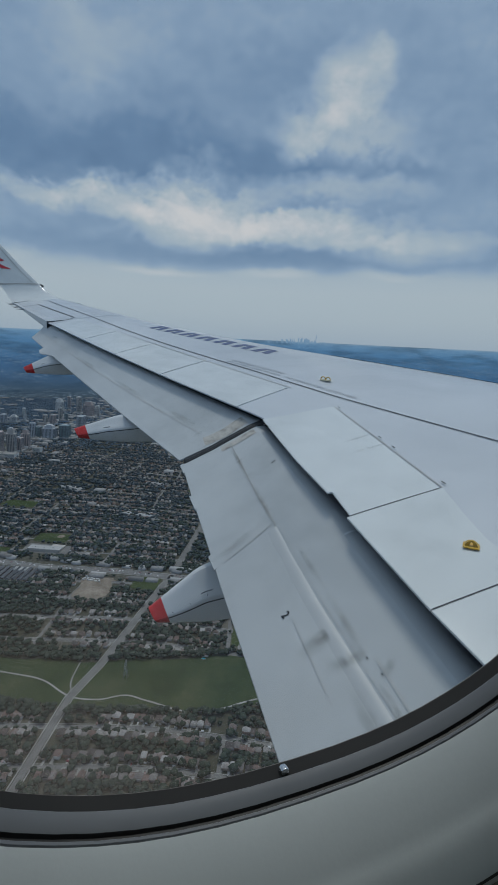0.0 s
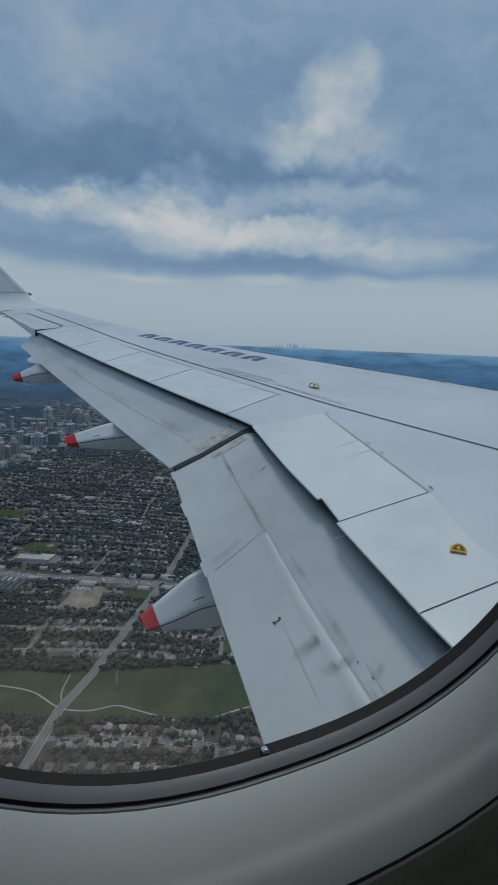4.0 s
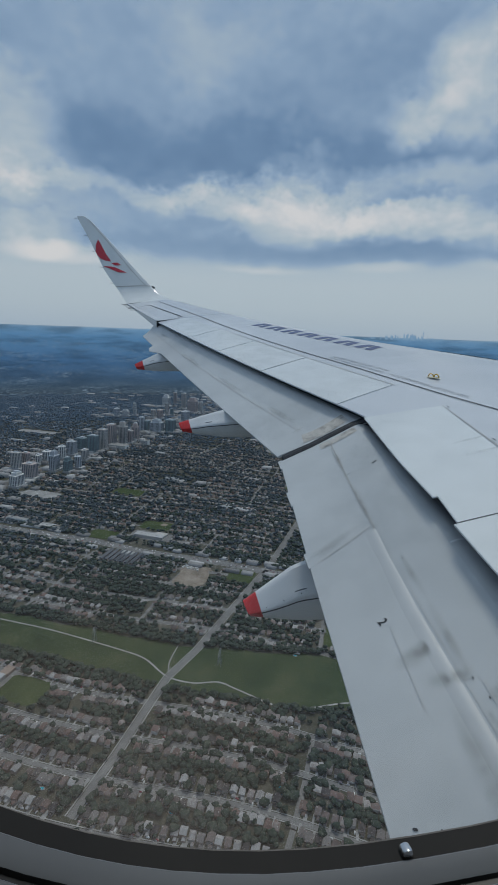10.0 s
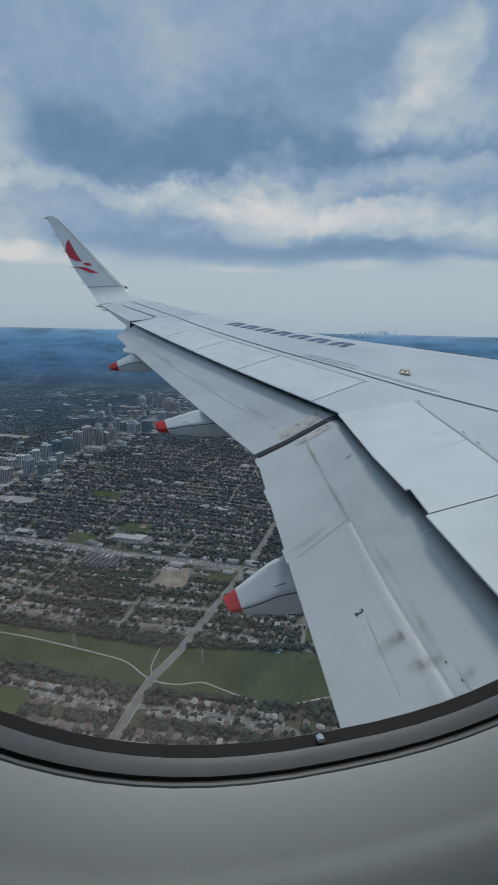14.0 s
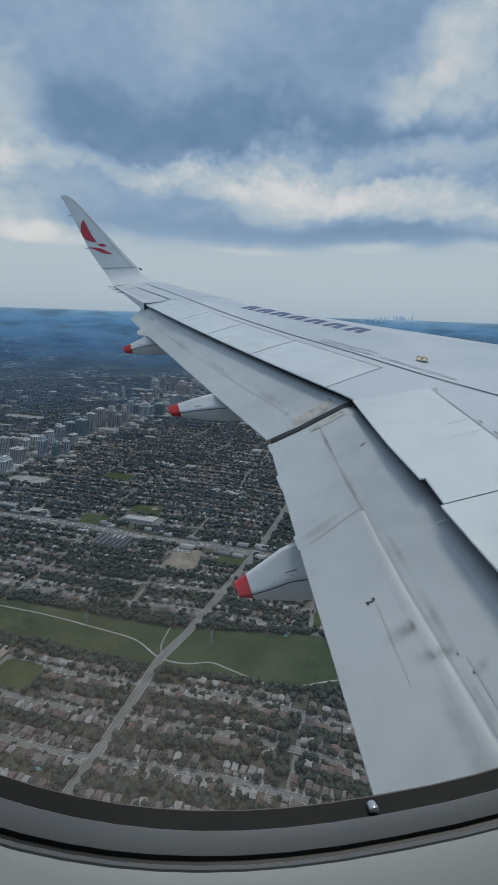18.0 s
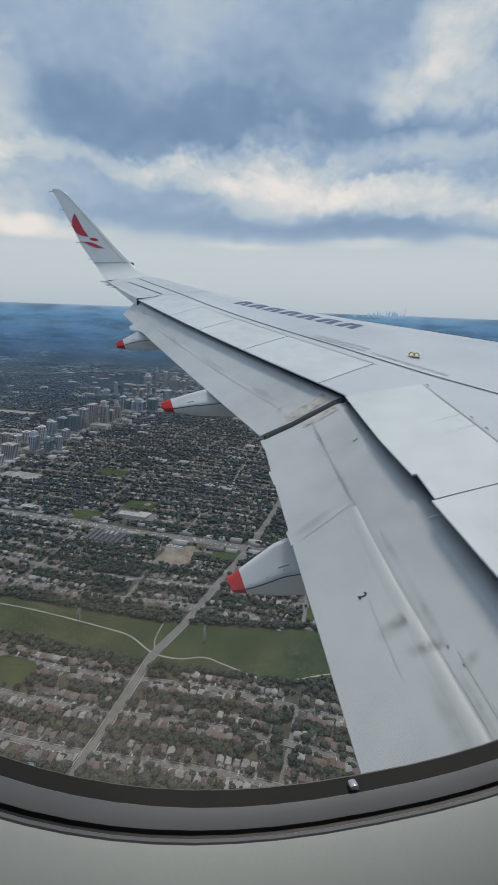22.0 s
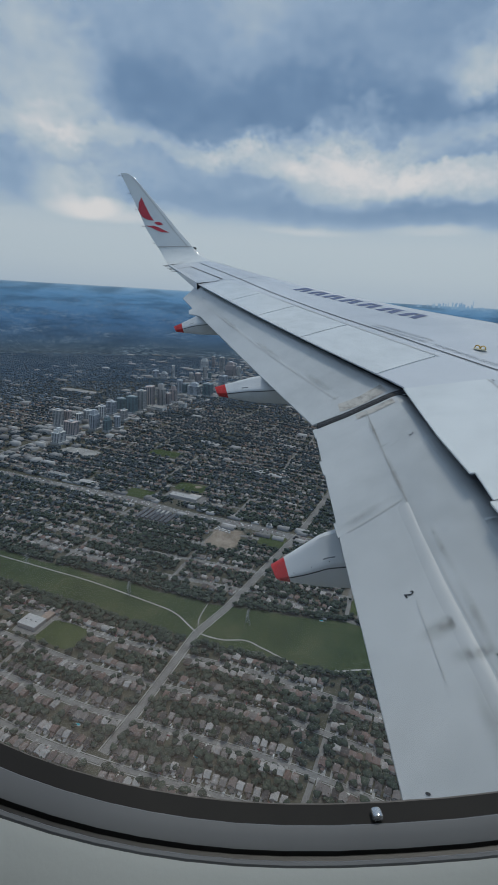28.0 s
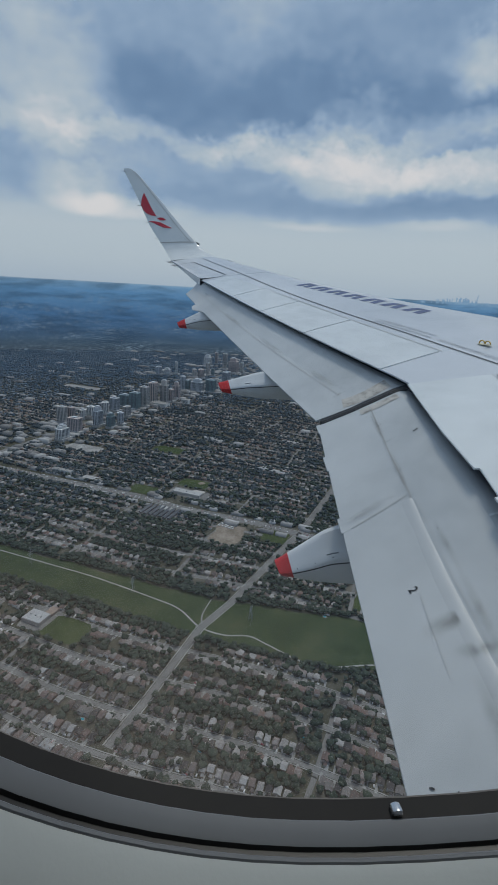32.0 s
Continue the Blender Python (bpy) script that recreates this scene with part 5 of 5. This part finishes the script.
drv = np.array([uv(u + 4.5 * (1 if i % 2 else -1), v - s * 9.0, 0.45) for i, (u, v, s) in enumerate(spots) if v < 2400])
stuff_mesh("driveways", [(-.5, -.5, 0), (.5, -.5, 0), (.5, .5, 0), (-.5, .5, 0)], [(0, 1, 2), (0, 2, 3)], drv,
           np.c_[rng.uniform(2.8, 5.0, len(drv)), rng.uniform(9, 14, len(drv)), np.ones(len(drv))], np.full(len(drv), radians(TURN)), concrete, "pale concrete driveways beside the houses", "driveways")

# ---- trees ----
r2 = np.random.default_rng(21)
crowns = []
for k in range(5):
    v, f = crown_template(k + 1, 7, 2)
    crowns.append(mesh_from("tree_crown", v, f, leaf_near))
bm = bmesh.new()
bmesh.ops.create_cone(bm, cap_ends=True, segments=7, radius1=0.07, radius2=0.03, depth=0.6, matrix=Matrix.Translation((0, 0, 0.28)))
for a in (0.3, 2.4, 4.4):
    bmesh.ops.create_cone(bm, cap_ends=False, segments=5, radius1=0.025, radius2=0.01, depth=0.4, matrix=Matrix.Translation((0.13 * math.cos(a), 0.13 * math.sin(a), 0.55)) @ Matrix.Rotation(a, 4, "Z") @ Matrix.Rotation(0.7, 4, "Y"))
trunk_mesh = bpy.data.meshes.new("trunk")
bm.to_mesh(trunk_mesh); bm.free()
trunk_mesh.materials.append(bark)
cand = r2.uniform(-4850, 0, (330000, 2)) * [1, 0]
cand[:, 1] = r2.uniform(-0.68, 0.74, 330000) * -cand[:, 0]
# even spread by area: keep far candidates more often
keep = r2.random(330000) < (-cand[:, 0] / 4850) ** 1.0
cand = cand[keep]
extra = r2.uniform(-1700, -330, (26000, 2))
extra[:, 1] = r2.uniform(-0.68, 0.74, 26000) * -extra[:, 0]
cand = np.r_[cand, extra[r2.random(26000) < -extra[:, 0] / 1700]]
trees = []
sv = np.array(near_streets + far_streets, float)
grove = [(-700, 640, 60), (-430, 800, 40), (-150, 820, 60), (-380, 985, 46), (-560, 960, 50), (-230, 1050, 40), (-760, 1010, 70), (-90, 960, 60), (-520, 1095, 36), (-250, 560, 60), (-80, 600, 60)]
for x, y in cand:
    u, v = x * UX + y * UY, x * VX + y * VY
    if not in_view(x, y) or reserved(u, v, 0.0) or r2.random() < (math.hypot(x, y) - 4300) / 500:
        continue
    dv = np.abs(sv + bend(u, v) - v).min()
    if dv < 6.5 or min(abs(c + 9 * math.sin(v / 120 + c) - u) for c in crossings_at(v)) < 6:
        continue
    dens = noise.noise(Vector((u / 170, v / 150, 0.0))) + 0.6 * noise.noise(Vector((u / 60, v / 60, 4.0)))
    wild = v > 640 and wooded(u, v) > 0
    if r2.random() > (1.0 if wild or dv > 25 else 0.82 if v > 640 else 0.62) + 0.70 * dens:
        continue
    if 11 < dv < 24 and not wild and r2.random() < (0.64 if v > 640 else 0.84) - 0.4 * dens:
        continue
    trees.append((x, y, u, v))
for gu, gv, gs in grove:
    for _ in range(45):
        u, v = r2.normal(gu, gs), r2.normal(gv, gs * 0.5)
        if not reserved(u, v, 0.0):
            p = uv(u, v)
            trees.append((p.x, p.y, u, v))
for u in np.arange(-1200, 500, 7.0):          # hedgerow along both sides of the corridor
    lo, hi = corridor(u)
    for v in (lo - r2.uniform(2, 8), hi + r2.uniform(2, 9), hi + r2.uniform(8, 16)):
        if r2.random() < 0.72 and abs(u - road_u(v)) > 11:
            p = uv(u, v)
            trees.append((p.x, p.y, u, v))
trees.sort(key=lambda t: t[3] + 0.2 * abs(t[2] + 330))
for x, y, u, v in trees[:320]:
    s = r2.uniform(7, 12)
    ob = thing("tree", "leafy dark green street tree between houses", "tree", Matrix.Translation((x, y, 0)) @ Matrix.Rotation(r2.uniform(0, 6.28), 4, "Z") @ Matrix.Diagonal((s * 0.95, s * 0.95, s, 1)), "suburban trees")
    part("trunk", trunk_mesh, None, ob)
    part("crown", crowns[int(r2.integers(5))], None, ob)
others = np.array(trees[320:])
dist = np.hypot(others[:, 0], others[:, 1]) * r2.uniform(0.72, 1.28, len(others))
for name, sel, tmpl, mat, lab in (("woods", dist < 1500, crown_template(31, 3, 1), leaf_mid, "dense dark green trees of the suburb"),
                                  ("far_woods", (dist >= 1500) & (dist < 2900), crown_template(41, 3, 1), leaf_far_haze, "distant dark woods of the suburb"),
                                  ("horizon_woods", dist >= 2900, crown_template(47, 1, 1), leaf_horizon_haze, "bluish dark woods far off")):
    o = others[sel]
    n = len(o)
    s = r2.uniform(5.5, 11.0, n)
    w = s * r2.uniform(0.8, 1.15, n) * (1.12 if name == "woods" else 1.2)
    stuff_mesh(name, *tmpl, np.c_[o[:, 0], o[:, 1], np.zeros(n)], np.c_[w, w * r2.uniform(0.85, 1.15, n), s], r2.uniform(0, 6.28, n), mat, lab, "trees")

# ---- towers ----
def prism(outline, z0, z1):
    bm = bmesh.new()
    low, high = ([bm.verts.new((x, y, z)) for x, y in outline] for z in (z0, z1))
    n = len(outline)
    for i in range(n):
        bm.faces.new((low[i], low[(i + 1) % n], high[(i + 1) % n], high[i]))
    bm.faces.new(high)
    bm.faces.new(low[::-1])
    return bm


def tower(x, y, h, w, k):
    """A high-rise of one of four plans: a slab, a slab with cut corners, a stepped block, a round tower."""
    hue, plan = (k * 7 + k // 3) % 5, (k * 5 + k // 4) % 4
    wall = tower_walls[hue]
    ob = thing("apartment_tower", ("beige concrete apartment tower with balconies", "grey concrete and glass office tower", "pinkish brick apartment tower", "greenish glass residential tower", "white concrete apartment tower")[hue], "tower",
               Matrix.Translation((x, y, 0)) @ Matrix.Rotation(radians(TURN + (0, 0, 90)[k % 3]), 4, "Z"), "city towers")
    a, b = w / 2, w / 2 * (0.62, 0.8, 0.7)[k % 3]
    if plan == 3 and w < 45:
        outline = [(a * 0.85 * math.cos(t), a * 0.85 * math.sin(t)) for t in np.linspace(0, 2 * math.pi, 12, endpoint=False)]
    elif plan == 1:
        c = min(a, b) * 0.45
        outline = [(-a + c, -b), (a - c, -b), (a, -b + c), (a, b - c), (a - c, b), (-a + c, b), (-a, b - c), (-a, -b + c)]
    else:
        outline = [(-a, -b), (a, -b), (a, b), (-a, b)]
    grown = lambda m: [(p + math.copysign(m, p) if abs(p) > 0.1 else p, q + math.copysign(m, q) if abs(q) > 0.1 else q) for p, q in outline]
    main = h * (0.8 if plan == 2 else 1.0)
    part("body", prism(outline, 0, main), wall, ob)
    if plan == 2:
        part("upper_storeys", prism([(p * 0.68, q * 0.72) for p, q in outline], main, h), wall, ob)
    part("penthouse", prism([(p * 0.42, q * 0.5) for p, q in outline], h, h + 5), tower_walls[1], ob)
    part("parapet", prism(grown(0.5), main - 0.9, main + 0.7), wall, ob)
    for (x0, y0), (x1, y1) in zip(outline, outline[1:] + outline[:1]):
        side_len = math.hypot(x1 - x0, y1 - y0)
        n = max(1, round(side_len / 8))
        turn = Matrix.Rotation(math.atan2(y1 - y0, x1 - x0), 4, "Z")
        for i in range(n):
            s = (i + 0.5) / n
            bm = bmesh.new()
            bmesh.ops.create_cube(bm, size=1, matrix=Matrix.Translation((x0 + (x1 - x0) * s, y0 + (y1 - y0) * s, main * 0.5)) @ turn @ Matrix.Diagonal((side_len / n * 0.44, 0.6, main * 0.93, 1)))
            part("window_strip", bm, tower_glass, ob)
    for j in range(1, max(3, int(main / 14))):
        z = main * j / max(3, int(main / 14))
        part("floor_band", prism(grown(0.7), z - 0.5, z + 0.5), wall, ob)
    part("podium", box_bm((w * 1.3, b * 2.8, 9), (w * 0.1, 0, 4.5)), flat_roofs, ob)


for k, (x, y, h, w) in enumerate(TOWERS):
    tower(x, y, h, w, k)

# low blocks along the streets
r3 = np.random.default_rng(5)
blocks = []
for _ in range(420):
    v = r3.uniform(1200, 4400)
    blocks.append((r3.normal(-1400, 120), v, r3.uniform(18, 48), r3.uniform(14, 34), r3.uniform(5, 16)))
for _ in range(90):
    blocks.append((r3.uniform(-1300, 400), 1135 + r3.choice([-1, 1]) * r3.uniform(24, 40), r3.uniform(14, 40), r3.uniform(12, 20), r3.uniform(4, 9)))
for _ in range(260):
    blocks.append((r3.uniform(-2600, 1500), r3.uniform(1500, 4500), r3.uniform(25, 90), r3.uniform(18, 50), r3.uniform(5, 12)))
blocks = [b for b in blocks if in_view(*uv(b[0], b[1])[:2]) and abs(b[1] - 1135) > 22 and abs(b[0] + 1400) > 26]
bl = np.array(blocks)
stuff_mesh("low_buildings", BOX_V, BOX_F, np.array([uv(b[0], b[1], 0) for b in blocks]), bl[:, 2:5], np.full(len(bl), radians(TURN)), flat_roofs, "flat-roofed shops and schools of the suburb", "buildings")


def school(u, v, w, d, h, label):
    ob = thing("school_building", label, "school", Matrix.Translation(uv(u, v, 0)) @ Matrix.Rotation(radians(TURN), 4, "Z"))
    part("wall", box_bm((w, d, h), (0, 0, h / 2)), wall_one, ob)
    part("flat_roof", box_bm((w - 0.8, d - 0.8, 0.5), (0, 0, h + 0.26)), flat_roofs, ob)
    part("annex", box_bm((w * 0.4, d * 0.8, h * 0.7), (w * 0.3, d * 0.85, h * 0.35)), wall_one, ob)
    for i in range(3):
        part("roof_unit", box_bm((3, 2.4, 1.6), (-w * 0.3 + i * w * 0.28, 0, h + 1.3), 0.2), flat_roofs, ob)


def low_block(name, u, v, w, d, h, roof, label, category, group="", turn=0.0):
    """A long house or hall: walls, roof, and a row of windows along both sides."""
    ob = thing(name, label, category, Matrix.Translation(uv(u, v, 0)) @ Matrix.Rotation(radians(TURN + turn), 4, "Z"), group)
    part("wall", box_bm((w, d, h), (0, 0, h / 2)), wall_one if roof == "gable" else tower_walls[4], ob)
    if roof == "gable":
        r_v = [(a * w, b * d, c * 2.4 + h - 0.05) for a, b, c in (((x, y, z) if w > d else (y, x, z)) for x, y, z in GABLE_V)]
        part("roof", mesh_from("row_roof", r_v, GABLE_F, row_roof), None, ob)
    else:
        part("flat_roof", box_bm((w - 1, d - 1, 0.5), (0, 0, h + 0.26)), concrete, ob)
        part("roof_unit", box_bm((4, 3, 2), (w * 0.2, 0, h + 1.5), 0.2), flat_roofs, ob)
        part("roof_unit", box_bm((6, 4, 2.6), (-w * 0.22, 0, h + 1.8), 0.2), flat_roofs, ob)
    for s in (-1, 1):
        for z in np.arange(1.6, h - 1.0, 3.0):
            size, at = (((w * 0.94, 0.2, 1.4), (0, s * d / 2, z)) if w > d else ((0.2, d * 0.94, 1.4), (s * w / 2, 0, z)))
            part("window_row", box_bm(size, at), tower_glass, ob)
    return ob


row_roof = material("row_roofs", [(0.07, 0.075, 0.085), (0.10, 0.105, 0.115), (0.14, 0.145, 0.155)], 0.85, 0, 1.5, 0.2, per="object", spec=0.2)
for i in range(7):
    low_block("row_house", -697 + 14.5 * i + 7.2, 1073, 9.0, 56, 6.5, "gable", "long row of town houses with dark grey roof", "row house", "town house rows")
low_block("low_apartment_block", -1075, 1186, 74, 17, 11, "flat", "long white low apartment block beside the avenue", "apartment block")
low_block("church_hall", -894, 1108, 26, 20, 7, "flat", "white flat-roofed hall with pale walls", "hall")
low_block("shop_row", -985, 1166, 48, 14, 6, "flat", "pale flat-roofed row of shops on the avenue", "shops")
low_block("shopping_hall", -1290, 2143, 96, 44, 20, "flat", "large white hall at the foot of the towers", "hall")
low_block("shopping_hall", -1205, 2262, 40, 28, 26, "flat", "white block beside the towers", "hall")
low_block("low_apartment_block", -404, 1490, 30, 16, 8, "flat", "small white block among the trees", "apartment block")
sheds = [(-470 + 7.5 * (i % 6) + r3.uniform(-2, 2), 1078 + 9 * (i // 6) + r3.uniform(-2, 2)) for i in range(14)]
for u, v in sheds:
    ob = thing("site_container", "small white container on the bare building site", "container", Matrix.Translation(uv(u, v, 0.6)) @ Matrix.Rotation(radians(TURN + r3.uniform(-30, 30)), 4, "Z"), "site containers")
    part("body", box_bm((6, 2.4, 2.5), (0, 0, 1.25), 0.08), tower_walls[4], ob)
    part("door", box_bm((0.1, 2.0, 2.1), (3.0, 0, 1.15)), tower_walls[1], ob)

school(-640, 1222, 90, 24, 8, "long flat-roofed brick school building")
school(-612, 586, 40, 30, 8, "flat-roofed brick school with a grey yard")
school(-960, 1180, 52, 20, 7, "flat-roofed brick building beside the avenue")
school(-140, 1100, 60, 18, 9, "long pale townhouse block by a car park")

# parked cars
cars = []
for row in range(7):
    for i in range(9):
        if r3.random() < 0.6:
            cars.append((-690.5 + row * 14.5, 1046 + i * 6.0))
for i in range(16):
    cars.append((-148 + i * 3.4, 1126)); cars.append((-1240 + i * 6, 1420 + 14 * (i % 4)))
for _ in range(260):
    cars.append((r3.uniform(-1300, 500), 1135 + r3.choice([-6, -2.5, 2.5, 6])))
for u, v, s in spots[:1400]:
    if r3.random() < 0.45:
        cars.append((u + 4.5 * r3.choice([-1, 1]), v - s * 9.5))
cl = np.array([uv(u, v, 0.6) for u, v in cars])
stuff_mesh("parked_cars", [(-.5, -.5, 0), (.5, -.5, 0), (.5, .5, 0), (-.5, .5, 0), (-.47, -.45, .6), (.47, -.45, .6), (.47, .45, .6), (-.47, .45, .6), (-.4, -.2, 1), (.4, -.2, 1), (.4, .35, 1), (-.4, .35, 1)],
           [(0, 1, 5), (0, 5, 4), (1, 2, 6), (1, 6, 5), (2, 3, 7), (2, 7, 6), (3, 0, 4), (3, 4, 7), (4, 5, 9), (4, 9, 8), (5, 6, 10), (5, 10, 9), (6, 7, 11), (6, 11, 10), (7, 4, 8), (7, 8, 11), (8, 9, 10), (8, 10, 11)],
           cl, np.tile([1.9, 4.6, 1.5], (len(cl), 1)), np.radians(TURN + r3.choice([0, 90], len(cl)) * (np.arange(len(cl)) >= 190)), car_paint, "small parked cars of many colours", "cars")


# ---- garden pools ----
pool_water = material("pool_water", [(0.02, 0.30, 0.42), (0.05, 0.42, 0.52)], 0.1, 0, 0.6, 0.1)
r5 = random.Random(9)
for u, v, sgn in r5.sample([s for s in spots[:700] if s[1] < 1080], 13):
    ob = thing("garden_pool", "small turquoise swimming pool in a back garden", "pool", Matrix.Translation(uv(u + r5.uniform(-3, 3), v + sgn * 11, 0.1)) @ Matrix.Rotation(radians(TURN + r5.uniform(-8, 8)), 4, "Z"), "garden pools")
    lobes = [(2.6 * (1 + 0.25 * math.cos(2 * t)) * math.cos(t), (1.9 + 0.4 * math.cos(t)) * math.sin(t)) for t in np.linspace(0, 2 * math.pi, 18, endpoint=False)]
    part("deck", prism([(p * 1.5, q * 1.5) for p, q in lobes], 0, 0.5), concrete, ob)
    part("water", prism(lobes, 0.3, 0.62), pool_water, ob, "clear turquoise pool water")


# ---- power line pylons ----
def pylon(u, v):
    ob = thing("pylon", "grey steel lattice power pylon on the grass", "pylon", Matrix.Translation(uv(u, v, 0)) @ Matrix.Rotation(radians(TURN), 4, "Z"), "power line pylons")

    def bar(name, a, b, t):
        a, b = Vector(a), Vector(b)
        q = (b - a).to_track_quat("Z", "Y").to_matrix().to_4x4()
        bm = bmesh.new()
        bmesh.ops.create_cube(bm, size=1, matrix=Matrix.Translation((a + b) / 2) @ q @ Matrix.Diagonal((t, t, (b - a).length, 1)))
        part(name, bm, steel, ob)
    for sx in (-1, 1):
        for sy in (-1, 1):
            bar("leg", (sx * 3.5, sy * 3.5, 0), (sx * 0.6, sy * 0.6, 34), 0.45)
    for z, w in ((22, 8), (27, 10), (32, 7)):
        bar("cross_arm", (0, -w, z), (0, w, z), 0.5)
    for z in (5, 11, 16):
        s = 3.5 - 2.9 * z / 34
        bar("brace", (-s, -s, z), (s, s, z + 5), 0.25)
        bar("brace", (s, -s, z), (-s, s, z + 5), 0.25)


for u in (-1010, -760, -505, -255, 0, 260):
    pylon(u, sum(corridor(u)) / 2 + 12)


# ---- the distance ----
def distance_material():
    m = bpy.data.materials.new("distance")
    m.use_nodes = True
    nt = m.node_tree
    nt.nodes.clear()
    out, em = nt.nodes.new("ShaderNodeOutputMaterial"), nt.nodes.new("ShaderNodeEmission")
    link(nt, em.outputs[0], out.inputs[0])
    co = nt.nodes.new("ShaderNodeTexCoord").outputs["Object"]
    sep = nt.nodes.new("ShaderNodeSeparateXYZ")
    link(nt, co, sep.inputs[0])
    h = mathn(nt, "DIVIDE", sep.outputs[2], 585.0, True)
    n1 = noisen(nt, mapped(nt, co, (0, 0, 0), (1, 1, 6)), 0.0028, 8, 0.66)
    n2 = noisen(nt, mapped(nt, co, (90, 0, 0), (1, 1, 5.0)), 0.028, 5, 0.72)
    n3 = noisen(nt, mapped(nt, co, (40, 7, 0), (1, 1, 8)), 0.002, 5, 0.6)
    # haze painted into the glow: bluer and paler towards the horizon
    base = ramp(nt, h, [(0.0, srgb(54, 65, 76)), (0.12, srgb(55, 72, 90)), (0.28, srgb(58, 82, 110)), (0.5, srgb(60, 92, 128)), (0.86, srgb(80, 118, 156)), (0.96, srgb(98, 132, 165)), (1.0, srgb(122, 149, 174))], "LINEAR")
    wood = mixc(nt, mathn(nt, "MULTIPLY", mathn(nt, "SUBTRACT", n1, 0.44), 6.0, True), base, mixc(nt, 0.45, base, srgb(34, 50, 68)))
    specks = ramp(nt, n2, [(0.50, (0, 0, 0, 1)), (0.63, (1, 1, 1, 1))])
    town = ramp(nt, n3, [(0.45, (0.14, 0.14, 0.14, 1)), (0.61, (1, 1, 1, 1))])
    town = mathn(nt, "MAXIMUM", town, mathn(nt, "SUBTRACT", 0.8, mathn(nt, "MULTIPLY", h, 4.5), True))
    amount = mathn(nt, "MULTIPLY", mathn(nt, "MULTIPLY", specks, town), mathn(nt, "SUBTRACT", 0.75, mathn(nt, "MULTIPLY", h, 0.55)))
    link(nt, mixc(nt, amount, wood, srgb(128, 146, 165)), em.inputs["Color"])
    link(nt, em.outputs[0], out.inputs[0])
    return m


backdrop_glow = distance_material()
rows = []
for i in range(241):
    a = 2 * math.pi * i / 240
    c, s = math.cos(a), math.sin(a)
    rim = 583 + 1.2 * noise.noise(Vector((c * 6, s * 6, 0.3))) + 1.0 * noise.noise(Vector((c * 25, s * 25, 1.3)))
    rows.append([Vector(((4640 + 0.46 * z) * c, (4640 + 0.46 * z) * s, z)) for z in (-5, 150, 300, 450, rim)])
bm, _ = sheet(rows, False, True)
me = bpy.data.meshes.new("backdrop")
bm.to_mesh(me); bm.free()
me.materials.append(backdrop_glow)
backdrop = tagged(new("backdrop", me), "glowing backdrop of a distant plain with painted haze", "distance", kind="structure")
# glowing skyline silhouettes, haze in their colour, hung along the backdrop's rim
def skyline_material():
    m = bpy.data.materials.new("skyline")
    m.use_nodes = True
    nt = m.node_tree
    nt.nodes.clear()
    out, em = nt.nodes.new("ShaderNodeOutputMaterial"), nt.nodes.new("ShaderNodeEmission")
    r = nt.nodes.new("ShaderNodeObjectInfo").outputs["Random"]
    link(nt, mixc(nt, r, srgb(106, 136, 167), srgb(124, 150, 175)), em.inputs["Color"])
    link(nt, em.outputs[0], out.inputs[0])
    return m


skyline_glow = skyline_material()
r4 = random.Random(3)


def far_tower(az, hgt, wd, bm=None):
    ob = part("skyline_tower", bm or box_bm((8, wd, hgt + 14), (0, 0, hgt / 2 - 4)), skyline_glow, backdrop)
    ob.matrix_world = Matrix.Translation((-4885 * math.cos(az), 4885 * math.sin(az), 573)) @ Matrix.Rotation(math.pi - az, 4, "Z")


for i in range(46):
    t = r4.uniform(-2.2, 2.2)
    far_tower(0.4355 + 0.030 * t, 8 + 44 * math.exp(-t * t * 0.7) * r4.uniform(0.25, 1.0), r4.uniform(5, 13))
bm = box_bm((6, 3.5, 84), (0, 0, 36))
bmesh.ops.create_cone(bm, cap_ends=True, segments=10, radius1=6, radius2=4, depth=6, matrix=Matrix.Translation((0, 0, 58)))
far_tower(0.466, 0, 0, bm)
